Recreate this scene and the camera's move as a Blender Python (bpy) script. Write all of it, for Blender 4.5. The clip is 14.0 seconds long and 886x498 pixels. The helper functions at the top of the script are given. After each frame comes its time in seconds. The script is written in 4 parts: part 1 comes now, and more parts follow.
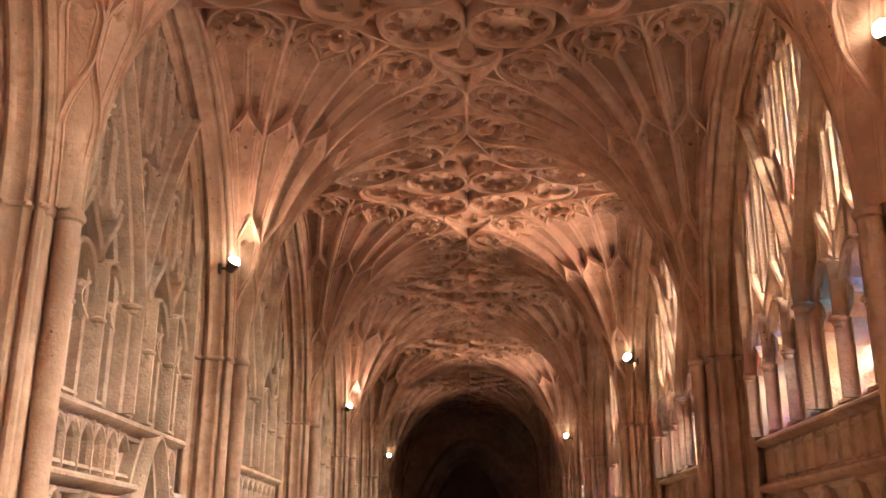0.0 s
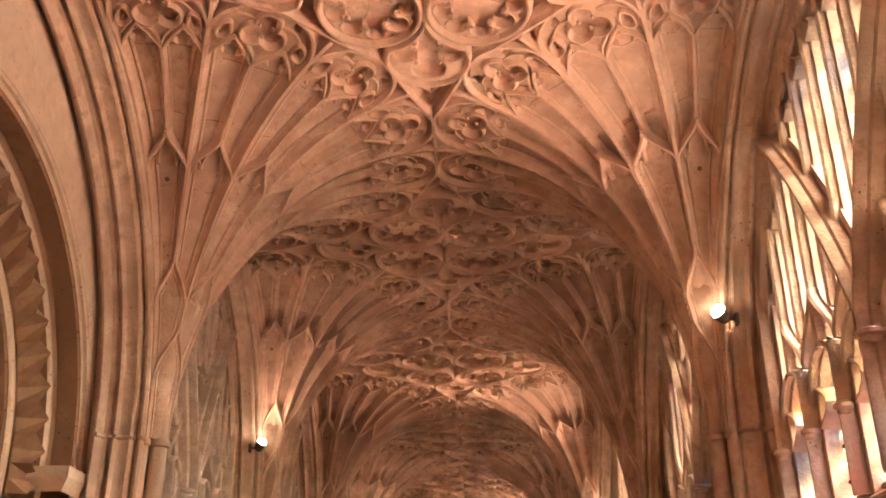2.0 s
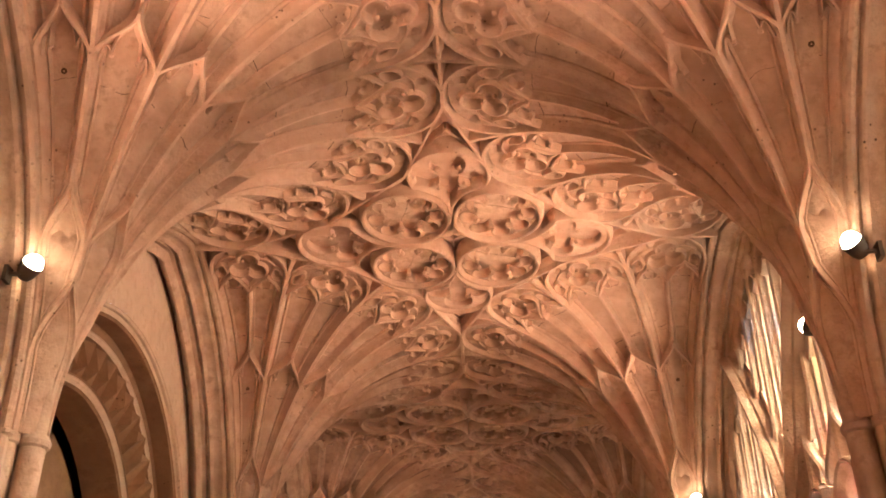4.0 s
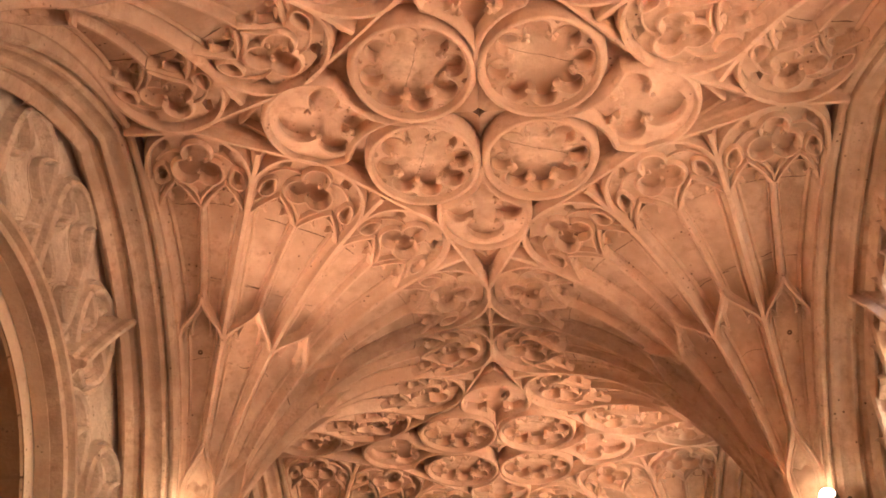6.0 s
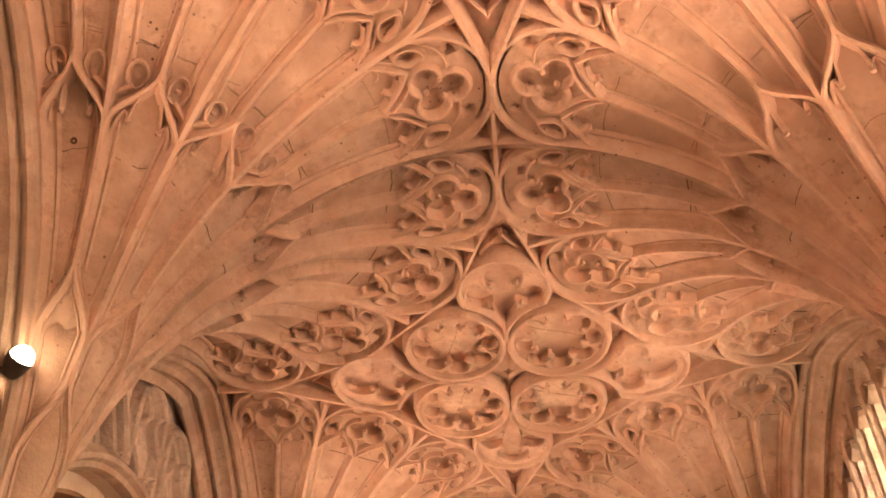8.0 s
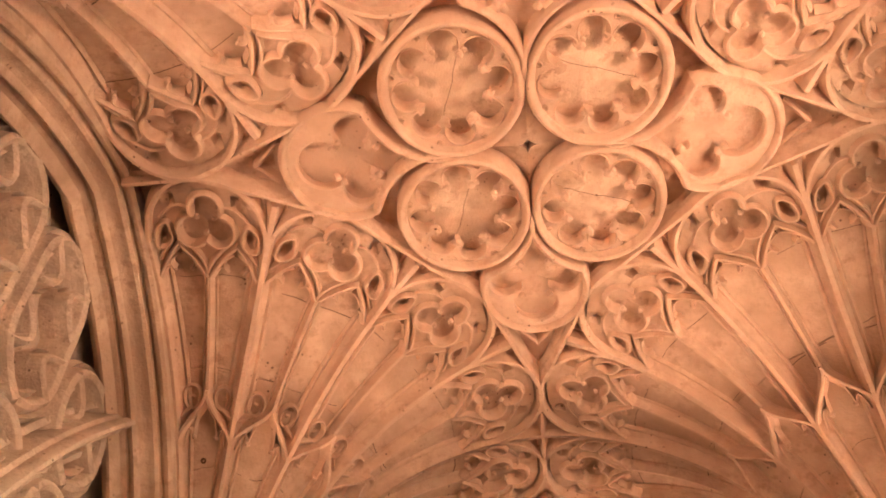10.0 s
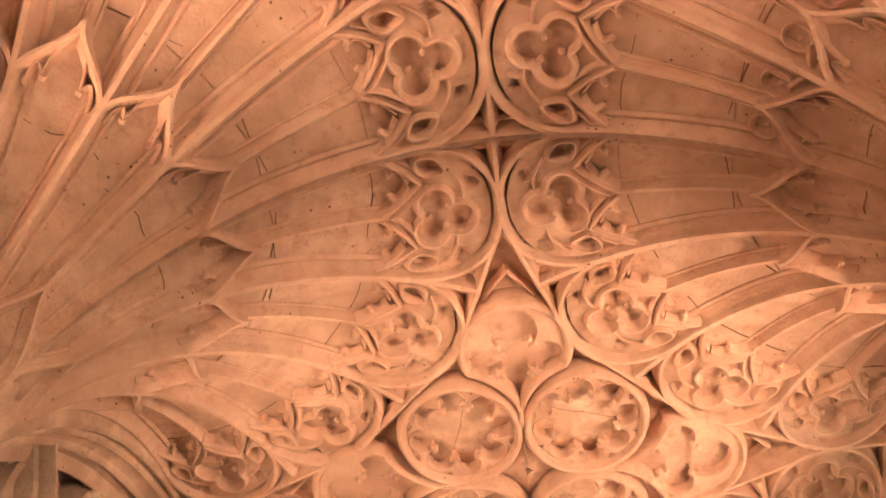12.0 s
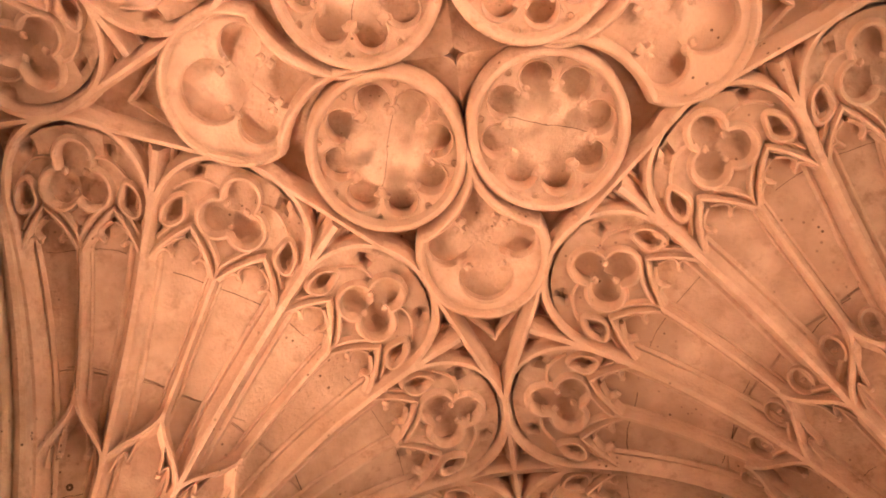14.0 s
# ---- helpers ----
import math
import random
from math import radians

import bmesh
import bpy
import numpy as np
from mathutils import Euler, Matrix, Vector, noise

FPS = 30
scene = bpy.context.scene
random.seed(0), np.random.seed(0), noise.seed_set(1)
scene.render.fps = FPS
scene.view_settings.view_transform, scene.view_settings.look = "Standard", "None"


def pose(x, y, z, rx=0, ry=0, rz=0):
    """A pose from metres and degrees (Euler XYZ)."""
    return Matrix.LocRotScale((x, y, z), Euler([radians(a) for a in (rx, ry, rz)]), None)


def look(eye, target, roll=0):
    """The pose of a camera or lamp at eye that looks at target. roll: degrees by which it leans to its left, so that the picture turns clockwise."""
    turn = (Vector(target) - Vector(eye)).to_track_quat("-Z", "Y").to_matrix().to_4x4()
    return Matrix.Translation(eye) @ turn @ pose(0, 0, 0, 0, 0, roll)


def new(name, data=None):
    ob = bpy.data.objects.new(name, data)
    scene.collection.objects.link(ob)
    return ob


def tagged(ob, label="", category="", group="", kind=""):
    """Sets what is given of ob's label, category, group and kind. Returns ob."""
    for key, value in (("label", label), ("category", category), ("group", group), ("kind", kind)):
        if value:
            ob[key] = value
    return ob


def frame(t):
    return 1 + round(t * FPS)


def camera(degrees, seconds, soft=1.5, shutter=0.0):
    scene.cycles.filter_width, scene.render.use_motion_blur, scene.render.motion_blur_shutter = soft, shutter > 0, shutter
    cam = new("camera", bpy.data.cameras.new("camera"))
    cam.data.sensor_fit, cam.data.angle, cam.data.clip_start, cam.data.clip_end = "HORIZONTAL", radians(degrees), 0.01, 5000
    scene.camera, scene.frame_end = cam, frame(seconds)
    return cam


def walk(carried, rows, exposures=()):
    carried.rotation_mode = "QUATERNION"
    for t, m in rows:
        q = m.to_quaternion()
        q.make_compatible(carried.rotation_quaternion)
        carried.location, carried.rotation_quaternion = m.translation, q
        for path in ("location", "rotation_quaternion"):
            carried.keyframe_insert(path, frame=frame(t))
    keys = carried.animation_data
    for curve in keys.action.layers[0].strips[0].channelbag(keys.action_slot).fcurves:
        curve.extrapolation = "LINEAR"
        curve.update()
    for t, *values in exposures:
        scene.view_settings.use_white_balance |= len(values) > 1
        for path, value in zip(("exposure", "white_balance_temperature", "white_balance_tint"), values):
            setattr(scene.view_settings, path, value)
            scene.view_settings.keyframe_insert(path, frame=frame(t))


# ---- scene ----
from math import cos, sin, pi, hypot, atan2

# ---------------------------------------------------------------- camera
cam = camera(49.4, 14.0, soft=1.8)
# seconds, place, turn to the left, look up, roll
ROWS = [
    (0.0, 0.024, -0.218, 1.685, 1.68, 17.79, 0.29),
    (0.5, 0.091, -0.743, 1.679, 1.94, 19.46, 0.19),
    (1.0, 0.163, -1.296, 1.680, 2.00, 21.11, 0.04),
    (1.5, 0.229, -1.850, 1.686, 1.95, 22.82, -0.08),
    (2.0, 0.279, -2.402, 1.696, 1.96, 24.58, -0.19),
    (2.5, 0.311, -2.914, 1.703, 2.15, 26.30, -0.36),
    (5.0, 0.140, -5.027, 1.686, 3.54, 34.23, 0.40),
    (5.5, 0.098, -5.422, 1.689, 3.88, 36.07, 0.47),
    (6.0, 0.076, -5.776, 1.704, 4.16, 37.82, 0.27),
    (6.5, 0.057, -6.151, 1.712, 4.23, 39.31, 0.10),
    (7.0, 0.049, -6.545, 1.708, 4.30, 40.71, -0.07),
    (9.5, -0.138, -8.431, 1.625, 5.38, 48.80, -0.15),
    (10.0, -0.168, -8.742, 1.649, 5.43, 50.85, -0.25),
    (10.5, -0.159, -9.062, 1.665, 5.50, 52.65, -0.50),
    (11.0, -0.125, -9.417, 1.674, 5.56, 54.16, -0.69),
    (11.5, -0.087, -9.792, 1.690, 5.58, 55.60, -0.97),
    (12.0, -0.042, -10.148, 1.709, 5.72, 57.38, -1.46),
    (12.5, 0.009, -10.464, 1.726, 6.17, 59.23, -1.48),
    (13.0, 0.059, -10.789, 1.735, 6.75, 60.67, -1.30),
    (13.5, 0.083, -11.111, 1.744, 7.34, 61.83, -0.95),
    (14.0, 0.089, -11.401, 1.776, 7.88, 63.18, -0.56),
]
walk(cam, [(t, pose(x, y, z, 90, 0, yaw) @ pose(0, 0, 0, pitch, 0, 0) @ pose(0, 0, 0, 0, 0, roll)) for t, x, y, z, yaw, pitch, roll in ROWS],
     exposures=[(0.0, 2.80, 5950, 11.0), (2.5, 2.70, 6150, 10.0), (7.0, 2.64, 6750, 10.0), (10.5, 2.38, 6750, 10.0), (14.0, 2.40, 6900, 14.0)])

# ---------------------------------------------------------------- plan
# lines of the piers along the walk; the bays lie between them
PIERS = [-16.6, -12.45, -8.27, -4.08, 0.0, 4.08, 7.69, 11.67, 15.6, 19.5, 23.4, 27.3]
HALF, UNIT = 1.95, 3.9          # half the span between the fans' axes; the unit bay's length
SPRING, CROWN, REACH, FOOT = 3.25, 5.5, 1.99, 0.12
WALL = 2.30                      # inner face of the side walls

# ---------------------------------------------------------------- world and light
world = bpy.data.worlds.new("sky")
scene.world = world
world.use_nodes = True
wn = world.node_tree.nodes
sky = wn.new("ShaderNodeTexSky")
sky.sky_type, sky.sun_disc = "NISHITA", False
sky.sun_elevation, sky.sun_rotation = radians(45), radians(100)
sky.dust_density, sky.ozone_density = 7.0, 0.3
wn["Background"].inputs["Strength"].default_value = 0.72
world.node_tree.links.new(sky.outputs[0], wn["Background"].inputs[0])

sun = new("sun", bpy.data.lights.new("sun", "SUN"))
sun.data.energy, sun.data.angle, sun.data.color = 0.5, radians(20), (1.0, 0.95, 0.88)
sun.matrix_world = look((30, 0, 26), (0, 3, 3))

# daylight standing in the openings of the windows
for y in (-14.5, -10.36, -6.17, -2.04, 2.04, 5.9, 9.7, 13.6, 17.5):
    day = new("window_daylight", bpy.data.lights.new("window_daylight", "AREA"))
    day.data.shape, day.data.size, day.data.size_y = "RECTANGLE", 2.7, 3.1
    day.data.energy, day.data.color = (44.0 if y < 5 else 18.0), (1.0, 0.95, 0.86)
    day.matrix_world = look((2.92, y, 3.95), (0.0, y, 3.95))

LAMP_COLOR = (1.0, 0.64, 0.415)


# ---------------------------------------------------------------- materials
def material(name, base, dark, rough=0.85, bump=0.35, stain=0.5, scale=1.0):
    """Stone: two scales of colour, rusty stains, pores and fine relief, all in world metres."""
    m = bpy.data.materials.new(name)
    m.use_nodes = True
    nt, lk = m.node_tree, m.node_tree.links
    b = nt.nodes["Principled BSDF"]
    b.inputs["Roughness"].default_value = rough
    b.inputs["Specular IOR Level"].default_value = 0.25
    geo = nt.nodes.new("ShaderNodeNewGeometry")

    def noise_tex(s, detail, rough_=0.6):
        n = nt.nodes.new("ShaderNodeTexNoise")
        n.inputs["Scale"].default_value, n.inputs["Detail"].default_value, n.inputs["Roughness"].default_value = s * scale, detail, rough_
        lk.new(geo.outputs["Position"], n.inputs["Vector"])
        return n

    def ramp(src, lo, hi):
        r = nt.nodes.new("ShaderNodeMapRange")
        r.inputs["From Min"].default_value, r.inputs["From Max"].default_value = lo, hi
        lk.new(src, r.inputs["Value"])
        return r.outputs["Result"]

    def mix(fac, a, b_, mode="MIX"):
        x = nt.nodes.new("ShaderNodeMix")
        x.data_type, x.blend_type = "RGBA", mode
        lk.new(fac, x.inputs["Factor"])
        for sock, v in ((x.inputs["A"], a), (x.inputs["B"], b_)):
            if isinstance(v, tuple):
                sock.default_value = (*v, 1)
            else:
                lk.new(v, sock)
        return x.outputs["Result"]

    big, mid, fine = noise_tex(1.3, 5), noise_tex(6.0, 6), noise_tex(48.0, 4)
    col = mix(ramp(mid.outputs["Fac"], 0.35, 0.68), base, tuple(0.55 * a + 0.45 * c for a, c in zip(base, dark)))
    col = mix(ramp(big.outputs["Fac"], 0.47, 0.62), col, tuple(stain * c + (1 - stain) * a for a, c in zip(base, dark)))
    blot = noise_tex(13.0, 8, 0.7)
    col = mix(ramp(blot.outputs["Fac"], 0.52, 0.66), col, tuple(0.42 * a + 0.58 * c for a, c in zip(base, dark)))
    # long rusty runs of damp
    runs = nt.nodes.new("ShaderNodeTexNoise")
    runs.inputs["Scale"].default_value, runs.inputs["Detail"].default_value, runs.inputs["Distortion"].default_value = 2.1 * scale, 7, 1.4
    lk.new(geo.outputs["Position"], runs.inputs["Vector"])
    col = mix(ramp(runs.outputs["Fac"], 0.60, 0.76), col, tuple(0.45 * a + 0.55 * c for a, c in zip(base, dark)))
    pores = nt.nodes.new("ShaderNodeTexVoronoi")
    pores.inputs["Scale"].default_value = 23.0 * scale
    lk.new(geo.outputs["Position"], pores.inputs["Vector"])
    where = noise_tex(3.1, 2)
    gate = nt.nodes.new("ShaderNodeMath")
    gate.operation = "MULTIPLY"
    lk.new(ramp(pores.outputs["Distance"], 0.19, 0.10), gate.inputs[0])
    lk.new(ramp(where.outputs["Fac"], 0.56, 0.66), gate.inputs[1])
    col = mix(gate.outputs[0], col, tuple(0.45 * c for c in dark))
    lk.new(col, b.inputs["Base Color"])
    height = nt.nodes.new("ShaderNodeMath")
    height.operation = "MULTIPLY_ADD"
    lk.new(mid.outputs["Fac"], height.inputs[0])
    height.inputs[1].default_value = 1.6
    lk.new(fine.outputs["Fac"], height.inputs[2])
    bp = nt.nodes.new("ShaderNodeBump")
    bp.inputs["Strength"].default_value, bp.inputs["Distance"].default_value = bump, 0.012
    lk.new(height.outputs[0], bp.inputs["Height"])
    lk.new(bp.outputs["Normal"], b.inputs["Normal"])
    return m


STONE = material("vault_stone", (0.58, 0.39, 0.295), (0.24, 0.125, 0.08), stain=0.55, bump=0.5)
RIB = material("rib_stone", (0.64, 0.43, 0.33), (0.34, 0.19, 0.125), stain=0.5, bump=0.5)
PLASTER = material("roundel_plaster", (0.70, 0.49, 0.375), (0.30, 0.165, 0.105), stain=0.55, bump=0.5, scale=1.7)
# darker, browner web and rib stone for the far bays
DARKWEB = material("dark_vault_stone", (0.42, 0.265, 0.19), (0.14, 0.068, 0.045), stain=0.65, bump=0.45)
DARKRIB = material("darker_rib_stone", (0.60, 0.40, 0.30), (0.27, 0.145, 0.095), stain=0.6, bump=0.45)
WALLSTONE = material("wall_stone", (0.60, 0.42, 0.32), (0.24, 0.135, 0.09), stain=0.6, bump=0.5)
GREYSTONE = material("grey_wall_stone", (0.68, 0.52, 0.42), (0.24, 0.155, 0.11), stain=0.65, bump=0.6)
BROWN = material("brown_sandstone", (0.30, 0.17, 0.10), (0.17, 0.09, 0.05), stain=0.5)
LIMEWASH = material("limewashed_stone", (0.64, 0.47, 0.36), (0.42, 0.26, 0.18), stain=0.3, bump=0.25)
FLOORSTONE = material("floor_stone", (0.42, 0.33, 0.25), (0.24, 0.17, 0.12), stain=0.5)


def plain(name, color, rough=0.5, metal=0.0, emit=0.0):
    m = bpy.data.materials.new(name)
    m.use_nodes = True
    b = m.node_tree.nodes["Principled BSDF"]
    b.inputs["Base Color"].default_value, b.inputs["Roughness"].default_value, b.inputs["Metallic"].default_value = (*color, 1), rough, metal
    if emit:
        b.inputs["Emission Color"].default_value, b.inputs["Emission Strength"].default_value = (1.0, 0.78, 0.5, 1), emit
    return m


BLACK = plain("bronzed_metal", (0.09, 0.07, 0.055), 0.5, 0.5)
BULB = plain("lit_lamp_glass", (1, 0.9, 0.75), 0.3, 0, 9.0)
LEAD = plain("lead_came", (0.05, 0.045, 0.04), 0.6, 0.3)
OAK = material("dark_oak", (0.05, 0.03, 0.02), (0.025, 0.015, 0.01), stain=0.5, rough=0.6)


PALE = (0.95, 0.90, 0.68)


def glass(name, tones, bordered=False):
    """Old leaded glass: pale quarries with patches of colour, held by dark lead lines."""
    m = bpy.data.materials.new(name)
    m.use_nodes = True
    nt, lk = m.node_tree, m.node_tree.links
    nt.nodes.remove(nt.nodes["Principled BSDF"])
    out = nt.nodes["Material Output"]
    geo = nt.nodes.new("ShaderNodeNewGeometry")
    vec = nt.nodes.new("ShaderNodeVectorMath")
    vec.operation = "MULTIPLY"
    vec.inputs[1].default_value = (0.0, 1.0, 0.62)
    lk.new(geo.outputs["Position"], vec.inputs[0])

    def cells(feature, s):
        v = nt.nodes.new("ShaderNodeTexVoronoi")
        v.feature = feature
        v.inputs["Scale"].default_value = s
        lk.new(vec.outputs[0], v.inputs["Vector"])
        return v
    big = cells("F1", 9.0)
    sep = nt.nodes.new("ShaderNodeSeparateColor")
    lk.new(big.outputs["Color"], sep.inputs[0])
    ramp = nt.nodes.new("ShaderNodeValToRGB")
    ramp.color_ramp.interpolation = "CONSTANT"
    e = ramp.color_ramp.elements
    e[0].position, e[0].color = 0.0, (*tones[0][1], 1)
    e[1].position, e[1].color = tones[1][0], (*tones[1][1], 1)
    for p, c in tones[2:]:
        k = e.new(p)
        k.color = (*c, 1)
    lk.new(sep.outputs[0], ramp.inputs[0])
    tint = ramp.outputs[0]
    if bordered:
        co = nt.nodes.new("ShaderNodeTexCoord")
        axis = nt.nodes.new("ShaderNodeSeparateXYZ")
        lk.new(co.outputs["Generated"], axis.inputs[0])
        off = nt.nodes.new("ShaderNodeMath")
        off.operation = "COMPARE"
        off.inputs[1].default_value, off.inputs[2].default_value = 0.5, 0.38
        lk.new(axis.outputs["Y"], off.inputs[0])
        pick = nt.nodes.new("ShaderNodeMix")
        pick.data_type = "RGBA"
        lk.new(off.outputs[0], pick.inputs["Factor"])
        pick.inputs["A"].default_value = (*PALE, 1)
        lk.new(tint, pick.inputs["B"])
        tint = pick.outputs["Result"]
    edge = cells("DISTANCE_TO_EDGE", 15.0)
    lead = nt.nodes.new("ShaderNodeMath")
    lead.operation = "GREATER_THAN"
    lead.inputs[1].default_value = 0.08
    lk.new(edge.outputs["Distance"], lead.inputs[0])
    mul = nt.nodes.new("ShaderNodeMix")
    mul.data_type = "RGBA"
    lk.new(lead.outputs[0], mul.inputs["Factor"])
    mul.inputs["A"].default_value = (0.03, 0.028, 0.025, 1)
    lk.new(tint, mul.inputs["B"])
    tr = nt.nodes.new("ShaderNodeBsdfTransparent")
    lk.new(mul.outputs["Result"], tr.inputs["Color"])
    gl = nt.nodes.new("ShaderNodeBsdfGlossy")
    gl.inputs["Roughness"].default_value = 0.2
    mx = nt.nodes.new("ShaderNodeMixShader")
    mx.inputs[0].default_value = 0.04
    lk.new(tr.outputs[0], mx.inputs[1])
    lk.new(gl.outputs[0], mx.inputs[2])
    lk.new(mx.outputs[0], out.inputs["Surface"])
    return m


GLASS_LOW = glass("stained_glass", [(0, PALE), (0.26, (0.9, 0.7, 0.3)), (0.32, (0.004, 0.03, 0.22)), (0.62, (0.95, 0.93, 0.8)), (0.72, (0.30, 0.002, 0.05)), (0.86, (0.008, 0.11, 0.17))], True)
GLASS_HIGH = glass("pale_leaded_glass", [(0, PALE), (0.62, (0.92, 0.82, 0.5)), (0.74, (0.97, 0.95, 0.82)), (0.93, (0.1, 0.3, 0.62)), (0.975, (0.7, 0.05, 0.2))])


# ---------------------------------------------------------------- mesh helpers
class Build:
    """Collects vertices and faces of one mesh."""

    def __init__(self):
        self.v, self.f = [], []

    def grid(self, rings, close_a=False, close_b=False):
        """Rings of points joined by quads."""
        base, na, nb = len(self.v), len(rings), len(rings[0])
        for ring in rings:
            self.v.extend(tuple(p) for p in ring)
        for a in range(na if close_a else na - 1):
            for b in range(nb if close_b else nb - 1):
                a2, b2 = (a + 1) % na, (b + 1) % nb
                self.f.append((base + a * nb + b, base + a2 * nb + b, base + a2 * nb + b2, base + a * nb + b2))
        return base

    def cap(self, ring):
        base = len(self.v)
        self.v.extend(tuple(p) for p in ring)
        self.f.append(tuple(range(base, base + len(ring))))

    def sweep(self, pts, normals, profile, closed=False, sizes=None, capped=True):
        """A section (across, out) carried along points; out follows the normals."""
        n, rings = len(pts), []
        for i in range(n):
            a, b = pts[(i - 1) % n if closed else max(i - 1, 0)], pts[(i + 1) % n if closed else min(i + 1, n - 1)]
            t = Vector(b) - Vector(a)
            if t.length < 1e-9:
                t = Vector((0, 0, 1))
            t.normalize()
            nor = Vector(normals[i])
            side = t.cross(nor).normalized()
            k = sizes[i] if sizes else (1, 1)
            rings.append([Vector(pts[i]) + side * (p[0] * k[0]) + nor * (p[1] * k[1]) for p in profile])
        self.grid(rings, close_a=closed)
        if capped and not closed:
            self.cap(rings[0]), self.cap(rings[-1])

    def box(self, x0, x1, y0, y1, z0, z1):
        lo = [(x0, y0, z0), (x1, y0, z0), (x1, y1, z0), (x0, y1, z0)]
        hi = [(x, y, z1) for x, y, _ in lo]
        self.grid([lo, hi], close_b=True), self.cap(lo), self.cap(hi)

    def tube(self, x, y, z0, z1, r, n=12):
        self.grid([[(x + r * cos(2 * pi * i / n), y + r * sin(2 * pi * i / n), z) for i in range(n)] for z in (z0, z1)], close_b=True)

    def lathe(self, m, section, n=14):
        """A section (radius, height) turned round the z axis of m."""
        self.grid([[m @ Vector((r * cos(2 * pi * i / n), r * sin(2 * pi * i / n), h)) for i in range(n)] for r, h in section], close_b=True)

    def knob(self, c, r, seed=0):
        """A small carved boss, lumpy."""
        rings = []
        for a in range(5):
            ph = pi * a / 4
            rings.append([(c[0] + r * sin(ph) * cos(2 * pi * i / 7) * (1 + 0.25 * sin(3 * i + seed)), c[1] + r * sin(ph) * sin(2 * pi * i / 7) * (1 + 0.25 * cos(2 * i + seed)), c[2] + r * cos(ph)) for i in range(7)])
        self.grid(rings, close_b=True)

    def mesh(self, name, smooth=False, angle=35):
        me = bpy.data.meshes.new(name)
        me.from_pydata(self.v, [], self.f)
        bm = bmesh.new()
        bm.from_mesh(me)
        bmesh.ops.recalc_face_normals(bm, faces=bm.faces)
        bm.to_mesh(me)
        bm.free()
        if smooth:
            me.polygons.foreach_set("use_smooth", [True] * len(me.polygons))
            me.set_sharp_from_angle(angle=radians(angle))
        return me


def part(name, bd, mat, parent=None, label="", smooth=False):
    me = bd.mesh(name, smooth) if isinstance(bd, Build) else bd
    if not me.materials:
        me.materials.append(mat)
    ob = new(name, me)
    ob.parent = parent
    return tagged(ob, label)


# ---------------------------------------------------------------- the fan vault
def fan_height(r):
    """Height and slope of the fan's ribs at a distance from its axis."""
    s = min(max((r - FOOT) / (REACH - FOOT), 0.0), 1.0)
    q = max(1 - (1 - s) ** 2, 1e-9) ** 0.5
    slope = (CROWN - SPRING) / (REACH - FOOT) * (1 - s) / max(q, 0.04)
    return SPRING + (CROWN - SPRING) * q, slope


def relief(r):
    return 0.085 * min(max(r / 0.7, 0.32), 1.0)


def fan_point(u, v, out=0.0):
    """A point of the vault over the plan: u from the fan's axis to the ridge, v along the walk; out: towards the room, 0 at the web."""
    r = max(hypot(u, v), 1e-6)
    z, slope = fan_height(r)
    n = Vector((u / r * slope, v / r * slope, -1)).normalized()
    return Vector((u, v, z)) + n * (out - relief(r)), n


def polar(deg, r):
    return r * cos(radians(deg)), r * sin(radians(deg))


RIB_AT = [0, 22.5, 45, 69, 90]
TIP = [(12.0, 1.988), (33.6, 1.985), (57.9, 1.952), (80.1, 1.972)]
HEAD = 1.62
# (across, out): a splayed base, a hollow and a rounded nose
PROFILE = [(-0.088, -0.10), (-0.082, 0.010), (-0.070, 0.021), (-0.060, 0.018), (-0.052, 0.008), (-0.042, 0.020), (-0.030, 0.038), (-0.024, 0.044), (-0.023, 0.068), (-0.013, 0.085), (0.013, 0.085), (0.023, 0.068), (0.024, 0.044), (0.030, 0.038), (0.042, 0.020), (0.052, 0.008), (0.060, 0.018), (0.070, 0.021), (0.082, 0.010), (0.088, -0.10)]
THIN = [(-0.046, -0.02), (-0.042, 0.008), (-0.034, 0.014), (-0.027, 0.008), (-0.020, 0.030), (-0.008, 0.056), (0.008, 0.056), (0.020, 0.030), (0.027, 0.008), (0.034, 0.014), (0.042, 0.008), (0.046, -0.02)]
# the narrower bar of heads and star
BAR = [(-0.062, -0.10), (-0.052, 0.018), (-0.034, 0.030), (-0.024, 0.040), (-0.023, 0.066), (-0.013, 0.085), (0.013, 0.085), (0.023, 0.066), (0.024, 0.040), (0.034, 0.030), (0.052, 0.018), (0.062, -0.10)]
FOIL = [(-0.026, -0.03), (-0.022, 0.040), (-0.014, 0.050), (-0.006, 0.070), (0.006, 0.070), (0.014, 0.050), (0.022, 0.040), (0.026, -0.03)]
CUSP = [(-0.022, -0.03), (-0.017, 0.030), (-0.004, 0.052), (0.004, 0.052), (0.017, 0.030), (0.022, -0.03)]


